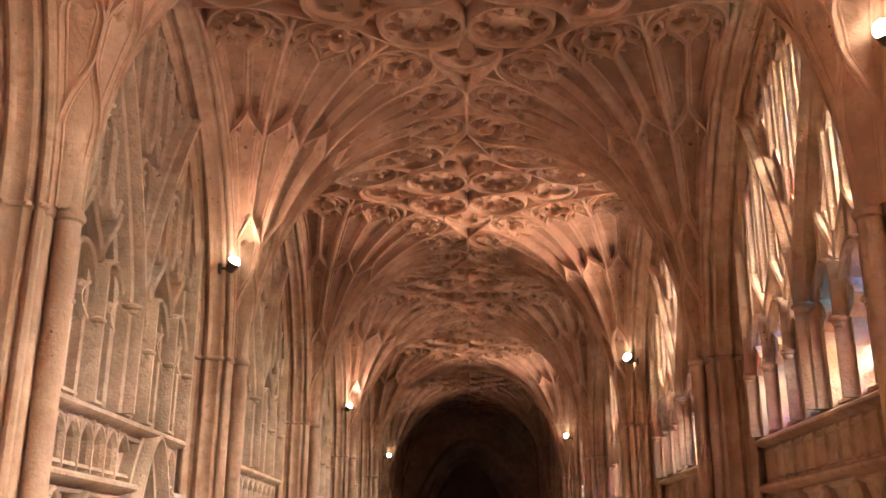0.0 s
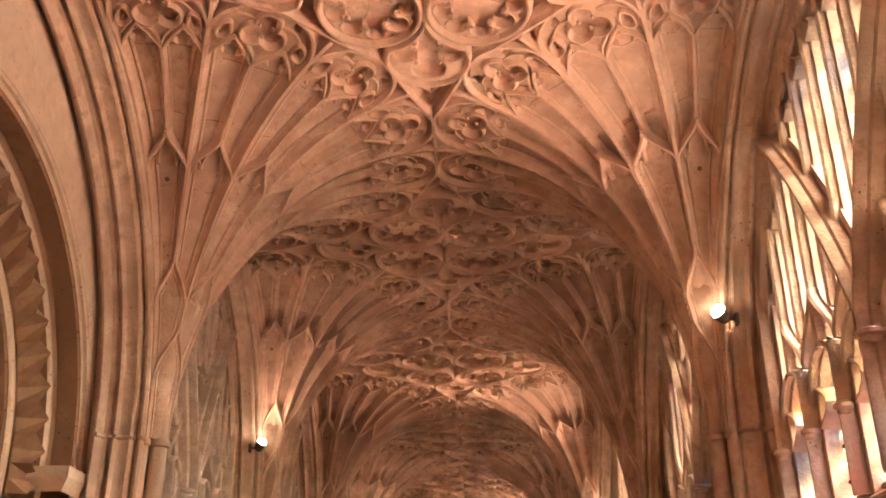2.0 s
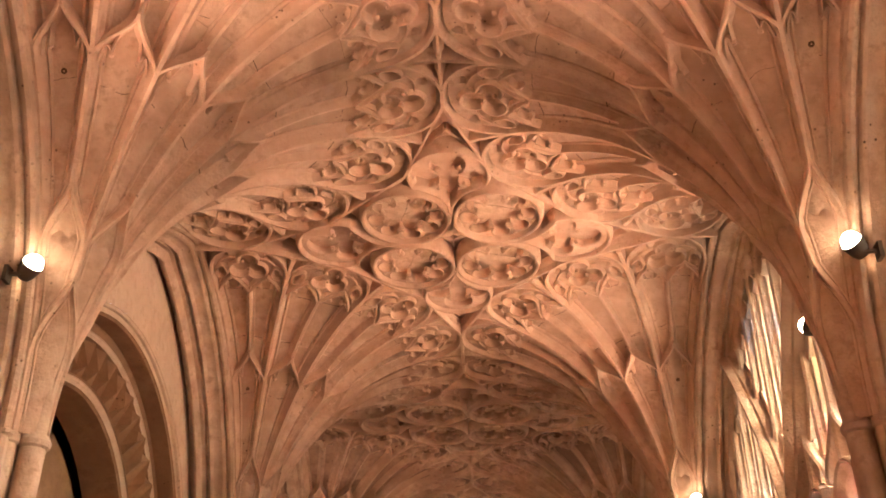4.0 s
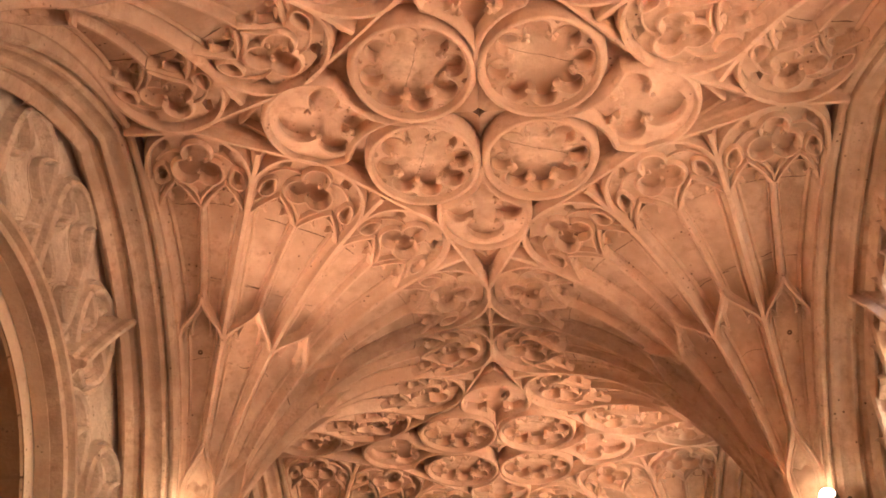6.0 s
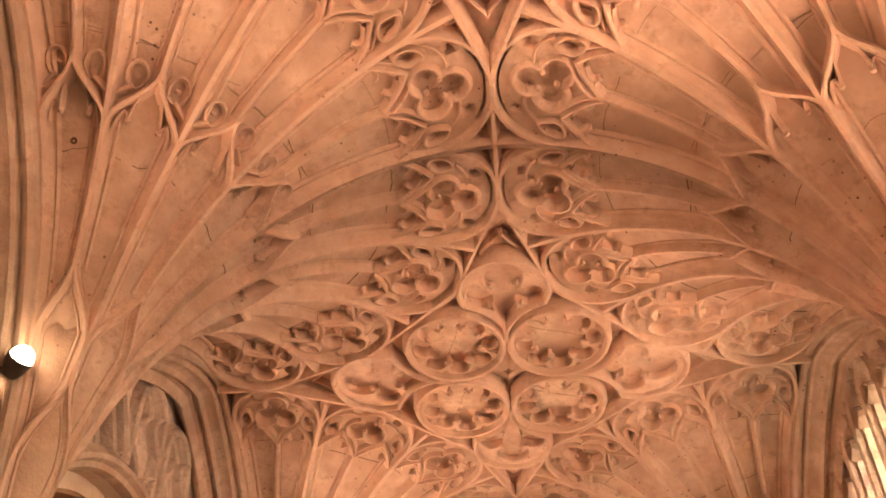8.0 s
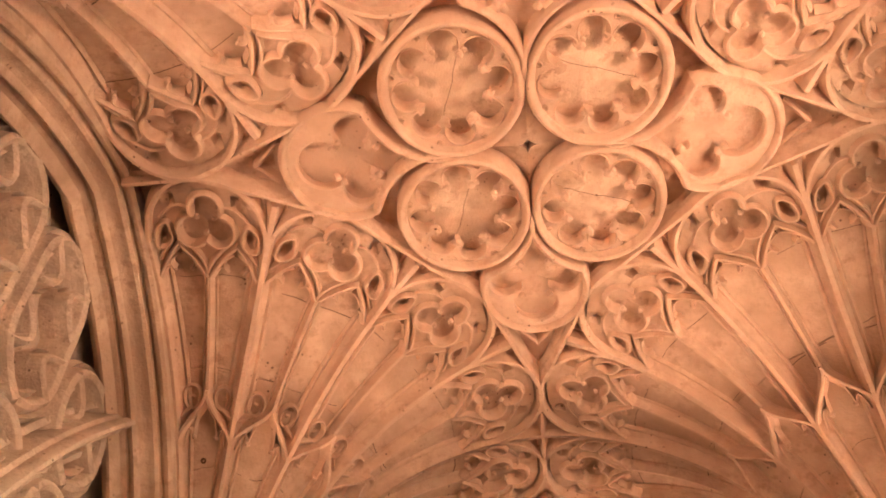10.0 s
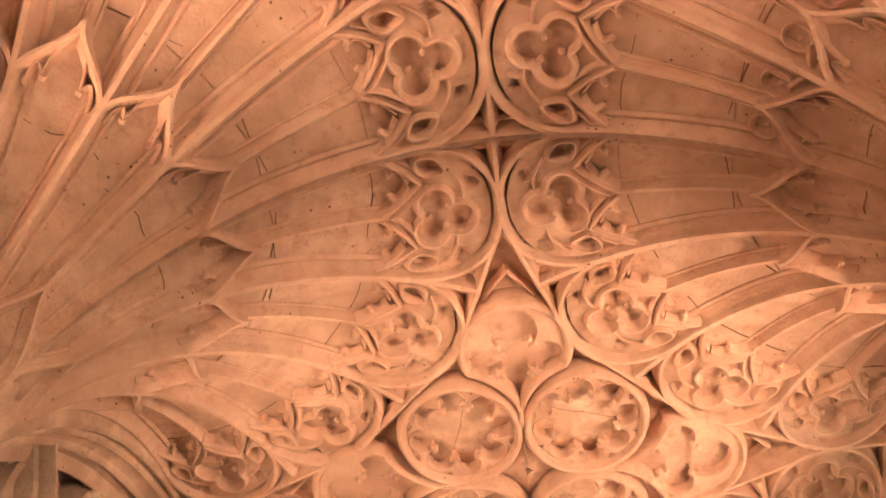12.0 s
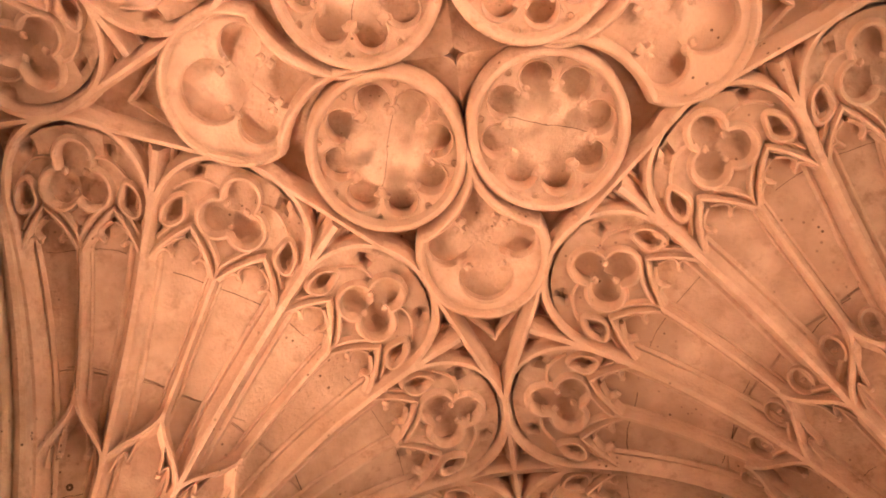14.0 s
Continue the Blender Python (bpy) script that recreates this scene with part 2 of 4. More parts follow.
def quarter(flip_x, flip_y):
    """The ribs and tracery of a quarter of the bay, one quarter of a fan, and the solid panels behind its heads."""
    bd, solid = Build(), Build()

    def put(plan, profile, lean=1.0, closed=False):
        pts, nor, size = [], [], []
        for u, v in plan:
            r = hypot(u, v)
            p, n = fan_point(u, v)
            pts.append(p), nor.append(n)
            k = relief(r) / 0.085
            size.append((lean * min(max(0.30 + 0.60 * r, 0.36), 0.90), k))
        bd.sweep(pts, nor, profile, closed=closed, sizes=size)

    def rib(deg, r0, r1, profile=PROFILE, lean=1.0, n=26):
        f0, f1 = [math.acos(max(-1, 1 - (r - FOOT) / (REACH - FOOT))) for r in (r0, min(r1, REACH))]
        rs = [FOOT + (REACH - FOOT) * (1 - cos(f0 + (f1 - f0) * i / n)) for i in range(n + 1)]
        put([polar(deg, r) for r in rs], profile, lean)

    def ogee(a0, a1, mid, r0, r1, profile, lean=1.0, n=9):
        """A double-curved transom that climbs from two ribs to a point."""
        for a in (a0, a1):
            pts = []
            for i in range(n + 1):
                q = i / n
                turn = q * q * (3 - 2 * q)
                pts.append(polar(a + (mid - a) * turn, r0 + (r1 - r0) * (0.85 * q + 0.15 * q ** 3)))
            put(pts, profile, lean)

    def stroke(mid, half, points, profile, lean=1.0, closed=False):
        """A bar through points given as (share of the panel's half width, radius)."""
        put([polar(mid + s * half, r) for s, r in points], profile, lean, closed)

    # main ribs: they multiply at the three tiers of transoms
    rib(0, FOOT, HEAD + 0.36), rib(90, FOOT, HEAD + 0.02)
    rib(45, 0.225, HEAD + 0.28)
    rib(22.5, 0.40, HEAD + 0.32), rib(69, 0.40, HEAD + 0.27)
    ogee(0, 90, 45, 0.140, 0.235, PROFILE, 0.8)
    ogee(0, 45, 22.5, 0.27, 0.415, PROFILE, 0.75), ogee(90, 45, 69, 0.27, 0.415, PROFILE, 0.75)
    for i in range(4):
        a0, a1, (mid, tip) = RIB_AT[i], RIB_AT[i + 1], TIP[i]
        mid_r = (a0 + a1) / 2
        half = (a1 - a0) / 2
        wide = radians(half) * 1.66
        # the transom with its cusped lights, and the mullion above it
        ogee(a0, a1, mid_r, 0.755, 0.955, BAR, 0.62)
        for sg in (-1, 1):
            stroke(mid_r, half, [(sg * (0.80 - 0.36 * q), 0.748 + 0.062 * sin(pi * q * 0.80)) for q in [j / 7 for j in range(8)]], CUSP, 0.55)
            stroke(mid_r, half, [(sg * (0.44 - 0.36 * q), 0.785 + 0.115 * sin(pi * 0.5 * q) ** 0.8) for q in [j / 6 for j in range(7)]], CUSP, 0.55)
            bd.knob(fan_point(*polar(mid_r + sg * half * 0.43, 0.780), 0.034)[0], 0.015, i)
        rib(mid_r, 0.935, 1.50, THIN, 1.0, 14)
        # head: a round arch from rib to rib, its point on the tip
        for a in (a0, a1):
            arc = []
            for j in range(15):
                q = j / 14 * pi / 2
                c = cos(q) ** 0.92 if q < pi / 2 - 1e-6 else 0.0
                arc.append(polar(mid + (a - mid) * c, HEAD - 0.02 + (tip - HEAD + 0.02) * sin(q) ** 1.05))
            put(arc, BAR, 0.70)

        def light_top(t):
            """Radius of the ogee over a light, t from 0 at the mullion to 1 at the rib."""
            q = 1 - abs(t - 0.49) / 0.47
            return 1.455 + 0.165 * (0.72 * sin(max(q, 0.0) * pi / 2) + 0.28 * max(q, 0.0) ** 3)

        # hollows sunk in the field: the lobes of the trefoil, the mouchettes and the eyelets of the shoulders
        centre = (mid_r * 0.55 + mid * 0.45, 1.725)
        cu, cv = polar(*centre)
        foils = [(0.078, radians(mid + k), 0.080) for k in (0, 121, -121)]
        bowls = [(cu + d * cos(t), cv + d * sin(t), rr * 1.02, 0.052) for d, t, rr in foils]
        for sg in (-1, 1):
            bowls.append((*polar(mid_r + sg * half * 0.72, 1.665), 0.046, 0.044))
            bowls.append((*polar(mid + sg * half * 0.50, 1.845), 0.030, 0.040))
            bowls.append((*polar(mid_r + sg * half * 0.90, 1.575), 0.022, 0.034))
        rows = []
        for j in range(37):
            q = -1 + 2 * j / 36
            hi = HEAD - 0.02 + (tip - 0.02 - HEAD) * max(1 - abs(q) ** 2.0, 0.0) ** 0.5
            edge = light_top(abs(q))
            lo = 1.44
            row = []
            for k in range(25):
                r = lo + (max(hi, lo + 0.03) - lo) * k / 24
                u, v = polar(mid_r + (q + (mid - mid_r) / half * max(0.0, (r - HEAD) / (tip - HEAD)) * (1 - q * q)) * half * 0.985, r)
                out = 0.002 + 0.036 * min(max((r - edge) / 0.02 + 0.5, 0.0), 1.0)
                for bu, bv, br, deep in bowls:
                    d = hypot(u - bu, v - bv) / br
                    if d < 1:
                        out = min(out, 0.038 - deep * (1 - d ** 4) ** 0.6)
                row.append(fan_point(u, v, out)[0])
            rows.append(row)
        solid.grid(rows)
        # the two lights under the head: an ogee over two foils a side, with knobbed cusps
        for sg in (-1, 1):
            stroke(mid_r, half, [(sg * t, light_top(t)) for t in [0.03 + 0.92 * j / 22 for j in range(23)]], FOIL, 0.85)
            for e in (-1, 1):
                stroke(mid_r, half, [(sg * (0.49 + e * (0.43 - 0.27 * q)), 1.452 + 0.055 * sin(pi * q * 0.75)) for q in [j / 7 for j in range(8)]], CUSP, 0.8)
                stroke(mid_r, half, [(sg * (0.49 + e * (0.16 + 0.09 * sin(pi * q) - 0.13 * q * q)), 1.490 + 0.082 * q) for q in [j / 7 for j in range(8)]], CUSP, 0.7)
                bd.knob(fan_point(*polar(mid_r + sg * half * (0.49 + e * 0.155), 1.488), 0.034)[0], 0.014, i + 2 * e)
            # mouchettes in the shoulders of the head: a curved drop with a cusp
            drop = []
            for j in range(18):
                t = 2 * pi * j / 18
                w = 0.044 * sin(t) * (1 - 0.25 * cos(t))
                drop.append((sg * (0.72 + 0.06 * cos(t) * abs(cos(t)) * -1 + w / wide), 1.665 + 0.066 * cos(t)))
            stroke(mid_r, half, drop, FOIL, 0.72, True)
            stroke(mid_r, half, [(sg * (0.72 + 0.16 * q), 1.60 - 0.06 * q) for q in (0, 0.35, 0.7, 1.0)], CUSP, 0.8)
            # the bar from the trefoil up to the shoulder, round the eyelet
            stroke(mid, half, [(sg * (0.20 + 0.50 * q), 1.80 + 0.035 * sin(pi * q) - 0.055 * q) for q in [j / 6 for j in range(7)]], CUSP, 0.75)
        # the mullion forks under the trefoil
        for sg in (-1, 1):
            stroke(mid_r, half, [(sg * 0.30 * q ** 1.4, 1.49 + 0.125 * q) for q in [j / 5 for j in range(6)]], FOIL, 0.75)
        # trefoil: one rim round three lobes
        rim = []
        for j in range(54):
            t = 2 * pi * j / 54 + 0.03
            best = 0.03
            for d, ft, rr in foils:
                e = rr * rr - (d * sin(t - ft)) ** 2
                if e > 0 and cos(t - ft) > 0:
                    best = max(best, d * cos(t - ft) + e ** 0.5)
            rim.append((best, t))
        put([(cu + r * cos(t), cv + r * sin(t)) for r, t in rim], FOIL, 0.85, closed=True)
        for k in (60, 180, -60):
            t = radians(mid + k)
            bd.knob(fan_point(cu + 0.052 * cos(t), cv + 0.052 * sin(t), 0.034)[0], 0.016, k)
    # the straight lines of the star round the roundels
    for i in range(3):
        (a, ra), (b, rb) = TIP[i], TIP[i + 1]
        p, q = polar(a, ra), polar(b, rb)
        put([(p[0] + (q[0] - p[0]) * j / 8, p[1] + (q[1] - p[1]) * j / 8) for j in range(9)], BAR, 0.66)
    # turn into the bay's corner
    sx, sy = (-1 if flip_x else 1), (-1 if flip_y else 1)
    for one in (bd, solid):
        one.v = [(sx * (HALF - x), sy * (HALF - y), z) for x, y, z in one.v]
    return bd, solid


JOINTS = (0.30, 1.03, 1.46)


def web():
    """The thin shell behind the ribs, a whole bay."""
    bd = Build()
    for sx in (-1, 1):
        for sy in (-1, 1):
            rings = []
            for i in range(37):
                a = 90 * i / 36
                far = HALF / max(cos(radians(a)), sin(radians(a)))
                ring = []
                radii = [(FOOT + (REACH - FOOT) * (1 - cos(pi / 2 * j / 24)), 0.0) for j in range(25)]
                for g in JOINTS:
                    radii = [x for x in radii if abs(x[0] - g) > 0.022] + [(g - 0.004, 0.0), (g - 0.0012, -0.009), (g + 0.0012, -0.009), (g + 0.004, 0.0)]
                radii = [(r + (0.005 * sin(a * 0.35 + r * 4) if 0.25 < r < 1.6 else 0.0), o) for r, o in radii]
                radii = sorted(radii) + [(REACH + (max(far, REACH + 0.001) - REACH) * j / 6, 0.0) for j in range(1, 7)]
                for r, groove in radii:
                    r = min(r, far)
                    u, v = polar(a, r)
                    p, _ = fan_point(u, v, groove - 0.034 * min(max((r - 1.60) / 0.06, 0.0), 1.0))
                    ring.append((sx * (HALF - min(p.x, HALF)), sy * (HALF - min(p.y, HALF)), p.z))
                rings.append(ring)
            bd.grid(rings)
    return bd


ROUND = 0.335


def roundel():
    """A moulded ring with an eight-lobed cusped plate and carved knobs, about its own middle."""
    bd = Build()
    zb = CROWN
    n = 40
    down = (0, 0, -1)
    section = [(-0.030, -0.15), (-0.027, -0.030), (-0.018, -0.012), (-0.012, 0.010), (-0.004, 0.016), (0.004, 0.016), (0.012, 0.010), (0.018, -0.012), (0.027, -0.030), (0.030, -0.15)]
    circle = [(ROUND - 0.020) * Vector((cos(2 * pi * i / n), sin(2 * pi * i / n), 0)) + Vector((0, 0, zb)) for i in range(n)]
    bd.sweep(circle, [down] * n, section, closed=True)

    def lobes(rr):
        """Eight horseshoe lobes that close in towards narrow cusps."""
        out = []
        for k in range(8):
            a = k * pi / 4 - 0.1
            for j in range(15):
                ph = radians(-122 + 244 * j / 14)
                u, v = 0.208 + rr * cos(ph), rr * sin(ph)
                out.append((u * cos(a) - v * sin(a), u * sin(a) + v * cos(a)))
        return out
    outer = []
    for k in range(8):
        for j in range(15):
            a = k * pi / 4 - 0.1 + pi / 4 * ((j + 0.5) / 15 - 0.5)
            outer.append(((ROUND - 0.018) * cos(a), (ROUND - 0.018) * sin(a)))
    rows = [[(x, y, zb + h) for x, y in ring] for ring, h in ((outer, 0.026), (lobes(0.078), 0.026), (lobes(0.074), 0.020), (lobes(0.070), 0.024), (lobes(0.067), 0.040), (lobes(0.067), 0.118))]
    bd.grid(rows, close_b=True)
    for k in range(8):
        a = (k + 0.5) * pi / 4 - 0.1
        c, d = cos(a), sin(a)
        bd.knob((0.172 * c, 0.172 * d, zb + 0.032), 0.025, k)
        for e in (-1, 1):
            bd.knob((0.186 * c - e * 0.018 * d, 0.186 * d + e * 0.018 * c, zb + 0.034), 0.016, k + 3 * e)
        # the small sunk eye between two lobes and the ring
        bd.lathe(Matrix.Translation((0.280 * c, 0.280 * d, zb + 0.025)), [(0.017, 0.0), (0.013, -0.008), (0.008, 0.004), (0.001, 0.012)], 8)
    return bd


def roundel_back():
    bd = Build()
    rings = [[(r * cos(2 * pi * i / 24), r * sin(2 * pi * i / 24), CROWN + 0.100 + 0.006 * (r / 0.3) ** 2) for i in range(24)] for r in (0.31, 0.2, 0.1, 0.005)]
    bd.grid(rings, close_b=True)
    return bd


def lobe(c, rad):
    """A drop-shaped panel with a four-lobed cusped plate; its point lies towards the middle of the bay, along -y."""
    bd = Build()
    tip = 0.36
    line = []
    for i in range(33):
        a = radians(-24 + 228 * i / 32)
        line.append((rad * cos(a), c + rad * sin(a)))
    # flanks follow the roundels down to the point
    left = line[-1]
    flank = []
    for j in range(1, 9):
        q = j / 9
        ang = atan2(left[1] - ROUND, left[0] + ROUND) * (1 - q) + 0.04 * q
        rr = hypot(left[0] + ROUND, left[1] - ROUND) * (1 - q) + (ROUND + 0.008) * q
        flank.append((-ROUND + rr * cos(ang), ROUND + rr * sin(ang)))
    outline = line + flank + [(0.0, tip)] + [(-x, y) for x, y in reversed(flank)]
    pts = [Vector((x, y, CROWN)) for x, y in outline]
    bd.sweep(pts, [(0, 0, -1)] * len(pts), [(-0.026, -0.15), (-0.023, -0.03), (-0.013, -0.004), (-0.004, 0.006), (0.004, 0.006), (0.013, -0.004), (0.023, -0.03), (0.026, -0.15)], closed=True)
    n = 80
    cx, cy = 0.0, c - 0.055
    outer, inner = [], []
    foils = [(0.155, pi / 2, rad * 0.43), (0.150, -pi / 2, 0.104), (0.152, 0.0, 0.084), (0.152, pi, 0.084)]
    for i in range(n):
        a = 2 * pi * i / n
        r = 0.085
        for d, t, rr in foils:
            e = rr * rr - (d * sin(a - t)) ** 2
            if e > 0 and cos(a - t) > 0:
                r = max(r, d * cos(a - t) + e ** 0.5)
        # distance to the rim along this ray
        dx, dy = cos(a), sin(a)
        far = 0.0
        for (x0, y0), (x1, y1) in zip(outline, outline[1:] + outline[:1]):
            ex, ey = x1 - x0, y1 - y0
            den = dx * ey - dy * ex
            if abs(den) > 1e-9:
                t = ((x0 - cx) * ey - (y0 - cy) * ex) / den
                w = ((x0 - cx) * dy - (y0 - cy) * dx) / den
                if t > 0 and -0.001 <= w <= 1.001:
                    far = max(far, t)
        far = far if far > 0 else r + 0.03
        inner.append((min(r, far - 0.020), a))
        outer.append((far - 0.004, a))
    rows = []
    for ring, h in ((outer, 0.026), ([(r + 0.010, a) for r, a in inner], 0.024), (inner, 0.036), ([(r + 0.003, a) for r, a in inner], 0.086), ([(r * 0.75, a) for r, a in inner], 0.092), ([(r * 0.02, a) for r, a in inner], 0.086)):
        rows.append([(cx + r * cos(a), cy + r * sin(a), CROWN + h) for r, a in ring])
    bd.grid(rows, close_b=True)
    for k in range(4):
        a = pi / 4 + k * pi / 2
        for e in (-0.16, 0.16):
            bd.knob((cx + 0.128 * cos(a + e), cy + 0.128 * sin(a + e), CROWN + 0.036), 0.021, k)
    # a small ogee between the drop and the point of the star
    for sg in (-1, 1):
        pts = [Vector((sg * 0.125 * (1 - q) ** 1.3, c + rad + 0.005 + 0.15 * q ** 0.8, CROWN + 0.065)) for q in [j / 8 for j in range(9)]]
        bd.sweep(pts, [(0, 0, -1)] * 9, [(-0.014, -0.06), (-0.010, 0.0), (0.0, 0.012), (0.010, 0.0), (0.014, -0.06)])
    return bd


def ridge_lines():
    """Short straight ribs where the fans of two sides meet, and the small cross between them."""
    bd = Build()
    down = (0, 0, -1)
    prof = [(x * 0.66, o - 0.085) for x, o in BAR]
    for s in (-1, 1):
        bd.sweep([Vector((0, s * y, CROWN)) for y in (1.95, 1.75, 1.56)], [down] * 3, prof)
        bd.sweep([Vector((s * x, 0, CROWN)) for x in (1.99, 1.8, 1.61)], [down] * 3, prof)
    return bd


def boss():
    bd = Build()
    pts = []
    for k in range(4):
        cx, cy = (ROUND, ROUND, -ROUND, -ROUND)[k], (-ROUND, ROUND, ROUND, -ROUND)[k]
        a0 = (pi / 2, pi, 3 * pi / 2, 0)[k]
        for j in range(7):
            a = a0 + (pi / 2) * (1 - j / 6)
            pts.append((cx + ROUND * cos(a), cy + ROUND * sin(a)))
    bd.grid([[(x * s, y * s, CROWN + h) for x, y in pts] for s, h in ((0.98, 0.12), (0.5, 0.07), (0.16, 0.06), (0.13, 0.14), (0.01, 0.14))], close_b=True)
    return bd


def foot_eyes():
    """Round eyes in the feet of the upper lights of one quarter of a fan."""
    bd = Build()
    for a0, a1 in zip(RIB_AT[:-1], RIB_AT[1:]):
        mid, half = (a0 + a1) / 2, (a1 - a0) / 2
        for sg in (-1, 1):
            cu, cv = polar(mid + sg * half * 0.50, 0.925)
            loop = [(cu + 0.046 * cos(2 * pi * j / 16), cv + 0.046 * sin(2 * pi * j / 16)) for j in range(16)]
            both = [fan_point(u, v) for u, v in loop]
            bd.sweep([p for p, _ in both], [n for _, n in both], [(-0.013, -0.03), (-0.010, 0.026), (0.0, 0.038), (0.010, 0.026), (0.013, -0.03)], closed=True)
            bd.knob(fan_point(cu, cv, 0.0)[0], 0.014, 1)
            stem = [fan_point(*polar(mid + sg * half * (0.50 + 0.42 * q), 0.885 - 0.035 * q)) for q in (0, 0.3, 0.6, 1.0)]
            bd.sweep([p for p, _ in stem], [n for _, n in stem], CUSP)
    bd.v = [(HALF - x, HALF - y, z) for x, y, z in bd.v]
    return bd


EYES = foot_eyes().mesh("foot_eyes", True, 40)


def doubled(me):
    """A mesh and its copy, so that paler and darker bays can differ in stone."""
    return me, me.copy()


WEBS = doubled(web().mesh("web", True, 60))
QUARTERS = [[[[one.mesh(name, True, 40) for one, name in zip(quarter(fx, fy), ("fan_tracery", "head_panels"))] for fy in (0, 1)] for fx in (0, 1)]]
QUARTERS.append([[[me.copy() for me in pair] for pair in row] for row in QUARTERS[0]])
ROUNDELS, ROUNDEL_BACK = doubled(roundel().mesh("roundel", True, 30)), roundel_back().mesh("roundel_back", True)
LOBES = list(zip(doubled(lobe(0.835, 0.275).mesh("lobe", True, 30)), doubled(lobe(0.890, 0.295).mesh("lobe", True, 30))))
RIDGES, BOSS = doubled(ridge_lines().mesh("ridge_rib", True, 40)), boss().mesh("boss", True, 40)


CRACK = plain("dark_joint", (0.10, 0.05, 0.03), 0.9)
jd = Build()
line = [Vector((0.29 * (q * 2 - 1), 0.18 * (q - 0.5) + 0.004 * sin(q * 17) + 0.002 * sin(q * 41), CROWN + 0.1005 + 0.006 * (2 * q - 1) ** 2)) for q in [j / 14 for j in range(15)]]
jd.sweep(line, [(0, 0, -1)] * 15, [(-0.0012, -0.01), (-0.001, 0.002), (0.001, 0.002), (0.0012, -0.01)])
JOINT = jd.mesh("joint")


def open_joints(seed):
    """Dark open joints that cross the panels and ribs of one quarter of a fan, broken and uneven."""
    rnd, bd = random.Random(seed), Build()
    for r0 in (1.035, 1.44, 0.66):
        a = rnd.uniform(2, 8)
        while a < 84:
            span = rnd.uniform(10, 30)
            wob = rnd.uniform(-0.02, 0.02)
            both = [fan_point(*polar(a + span * q, r0 + wob + 0.010 * sin(5 * q + r0 * 9) + rnd.uniform(-0.003, 0.003)), 0.0035) for q in [j / 9 for j in range(10)]]
            w = rnd.uniform(0.0007, 0.0018)
            bd.sweep([p for p, _ in both], [n for _, n in both], [(-w, -0.01), (-w, 0.001), (w, 0.001), (w, -0.01)])
            a += span + rnd.uniform(2, 16)
    bd.v = [(HALF - x, HALF - y, z) for x, y, z in bd.v]
    return bd.mesh("open_joints")


OPEN_JOINTS = [open_joints(5), open_joints(11)]
hd = Build()
hd.lathe(Matrix.Identity(4), [(0.016, -0.01), (0.016, 0.002), (0.010, 0.003), (0.001, 0.001)], 10)
HOLE = hd.mesh("drain_hole")


def vault(y0, y1, eyed=0, darker=False):
    shell, ribs = (DARKWEB, DARKRIB) if darker else (STONE, RIB)
    mid, k = (y0 + y1) / 2, (y1 - y0) / UNIT
    top = part("ceiling", WEBS[darker], shell)
    top.location, top.scale = (0, mid, 0), (1, k, 1)
    tagged(top, "fan-vaulted bay of darker brown limestone with carved ribs" if darker else "fan-vaulted bay of pale orange limestone with carved ribs", "vault", "bays of the vault", "structure")
    for fx in (0, 1):
        for fy in (0, 1):
            part("fan_tracery", QUARTERS[darker][fx][fy][0], ribs, top, "moulded limestone ribs with cusped panel heads")
            part("head_panel", QUARTERS[darker][fx][fy][1], shell, top, "dished stone panels behind the cusps")
            r = part("roundel", ROUNDELS[darker], ribs, top, "moulded ring with cusps and carved knobs")
            r.location = ((1, -1)[fx] * ROUND, (1, -1)[fy] * ROUND, 0)
            r.rotation_euler.z = pi / 2 * (fx + 2 * fy)
            b = part("roundel_back", ROUNDEL_BACK, PLASTER, r)
            part("joint", JOINT, CRACK, r)
            if not darker:
                o = part("open_joints", OPEN_JOINTS[(fx + fy) % 2], CRACK, top, "dark open joints between the stones")
                o.scale = ((1, -1)[fx], (1, -1)[fy], 1)
            o = part("drain_hole", HOLE, CRACK, top)
            u, v = polar(80, 0.70)
            p, nn = fan_point(u, v, 0.002)
            o.location = ((1, -1)[fx] * (HALF - p.x), (1, -1)[fy] * (HALF - p.y), p.z)
            o.rotation_euler = Vector(((1, -1)[fx] * -nn.x, (1, -1)[fy] * -nn.y, nn.z)).to_track_quat("Z", "Y").to_euler()
    for q in range(4):
        b = part("lobe", LOBES[darker][q % 2], ribs, top, "drop-shaped panel with a cusped quatrefoil")
        b.rotation_euler.z = q * pi / 2
    part("ridge_rib", RIDGES[darker], ribs, top)
    if eyed:
        o = part("foot_eyes", EYES, RIB, top, "carved round eyes in the feet of the panels")
        o.scale.x = eyed
    part("boss", BOSS, STONE, top, "small recessed stone boss with a dark hole")
    return top


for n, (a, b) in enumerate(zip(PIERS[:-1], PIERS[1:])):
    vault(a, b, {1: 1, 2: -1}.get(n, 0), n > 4)


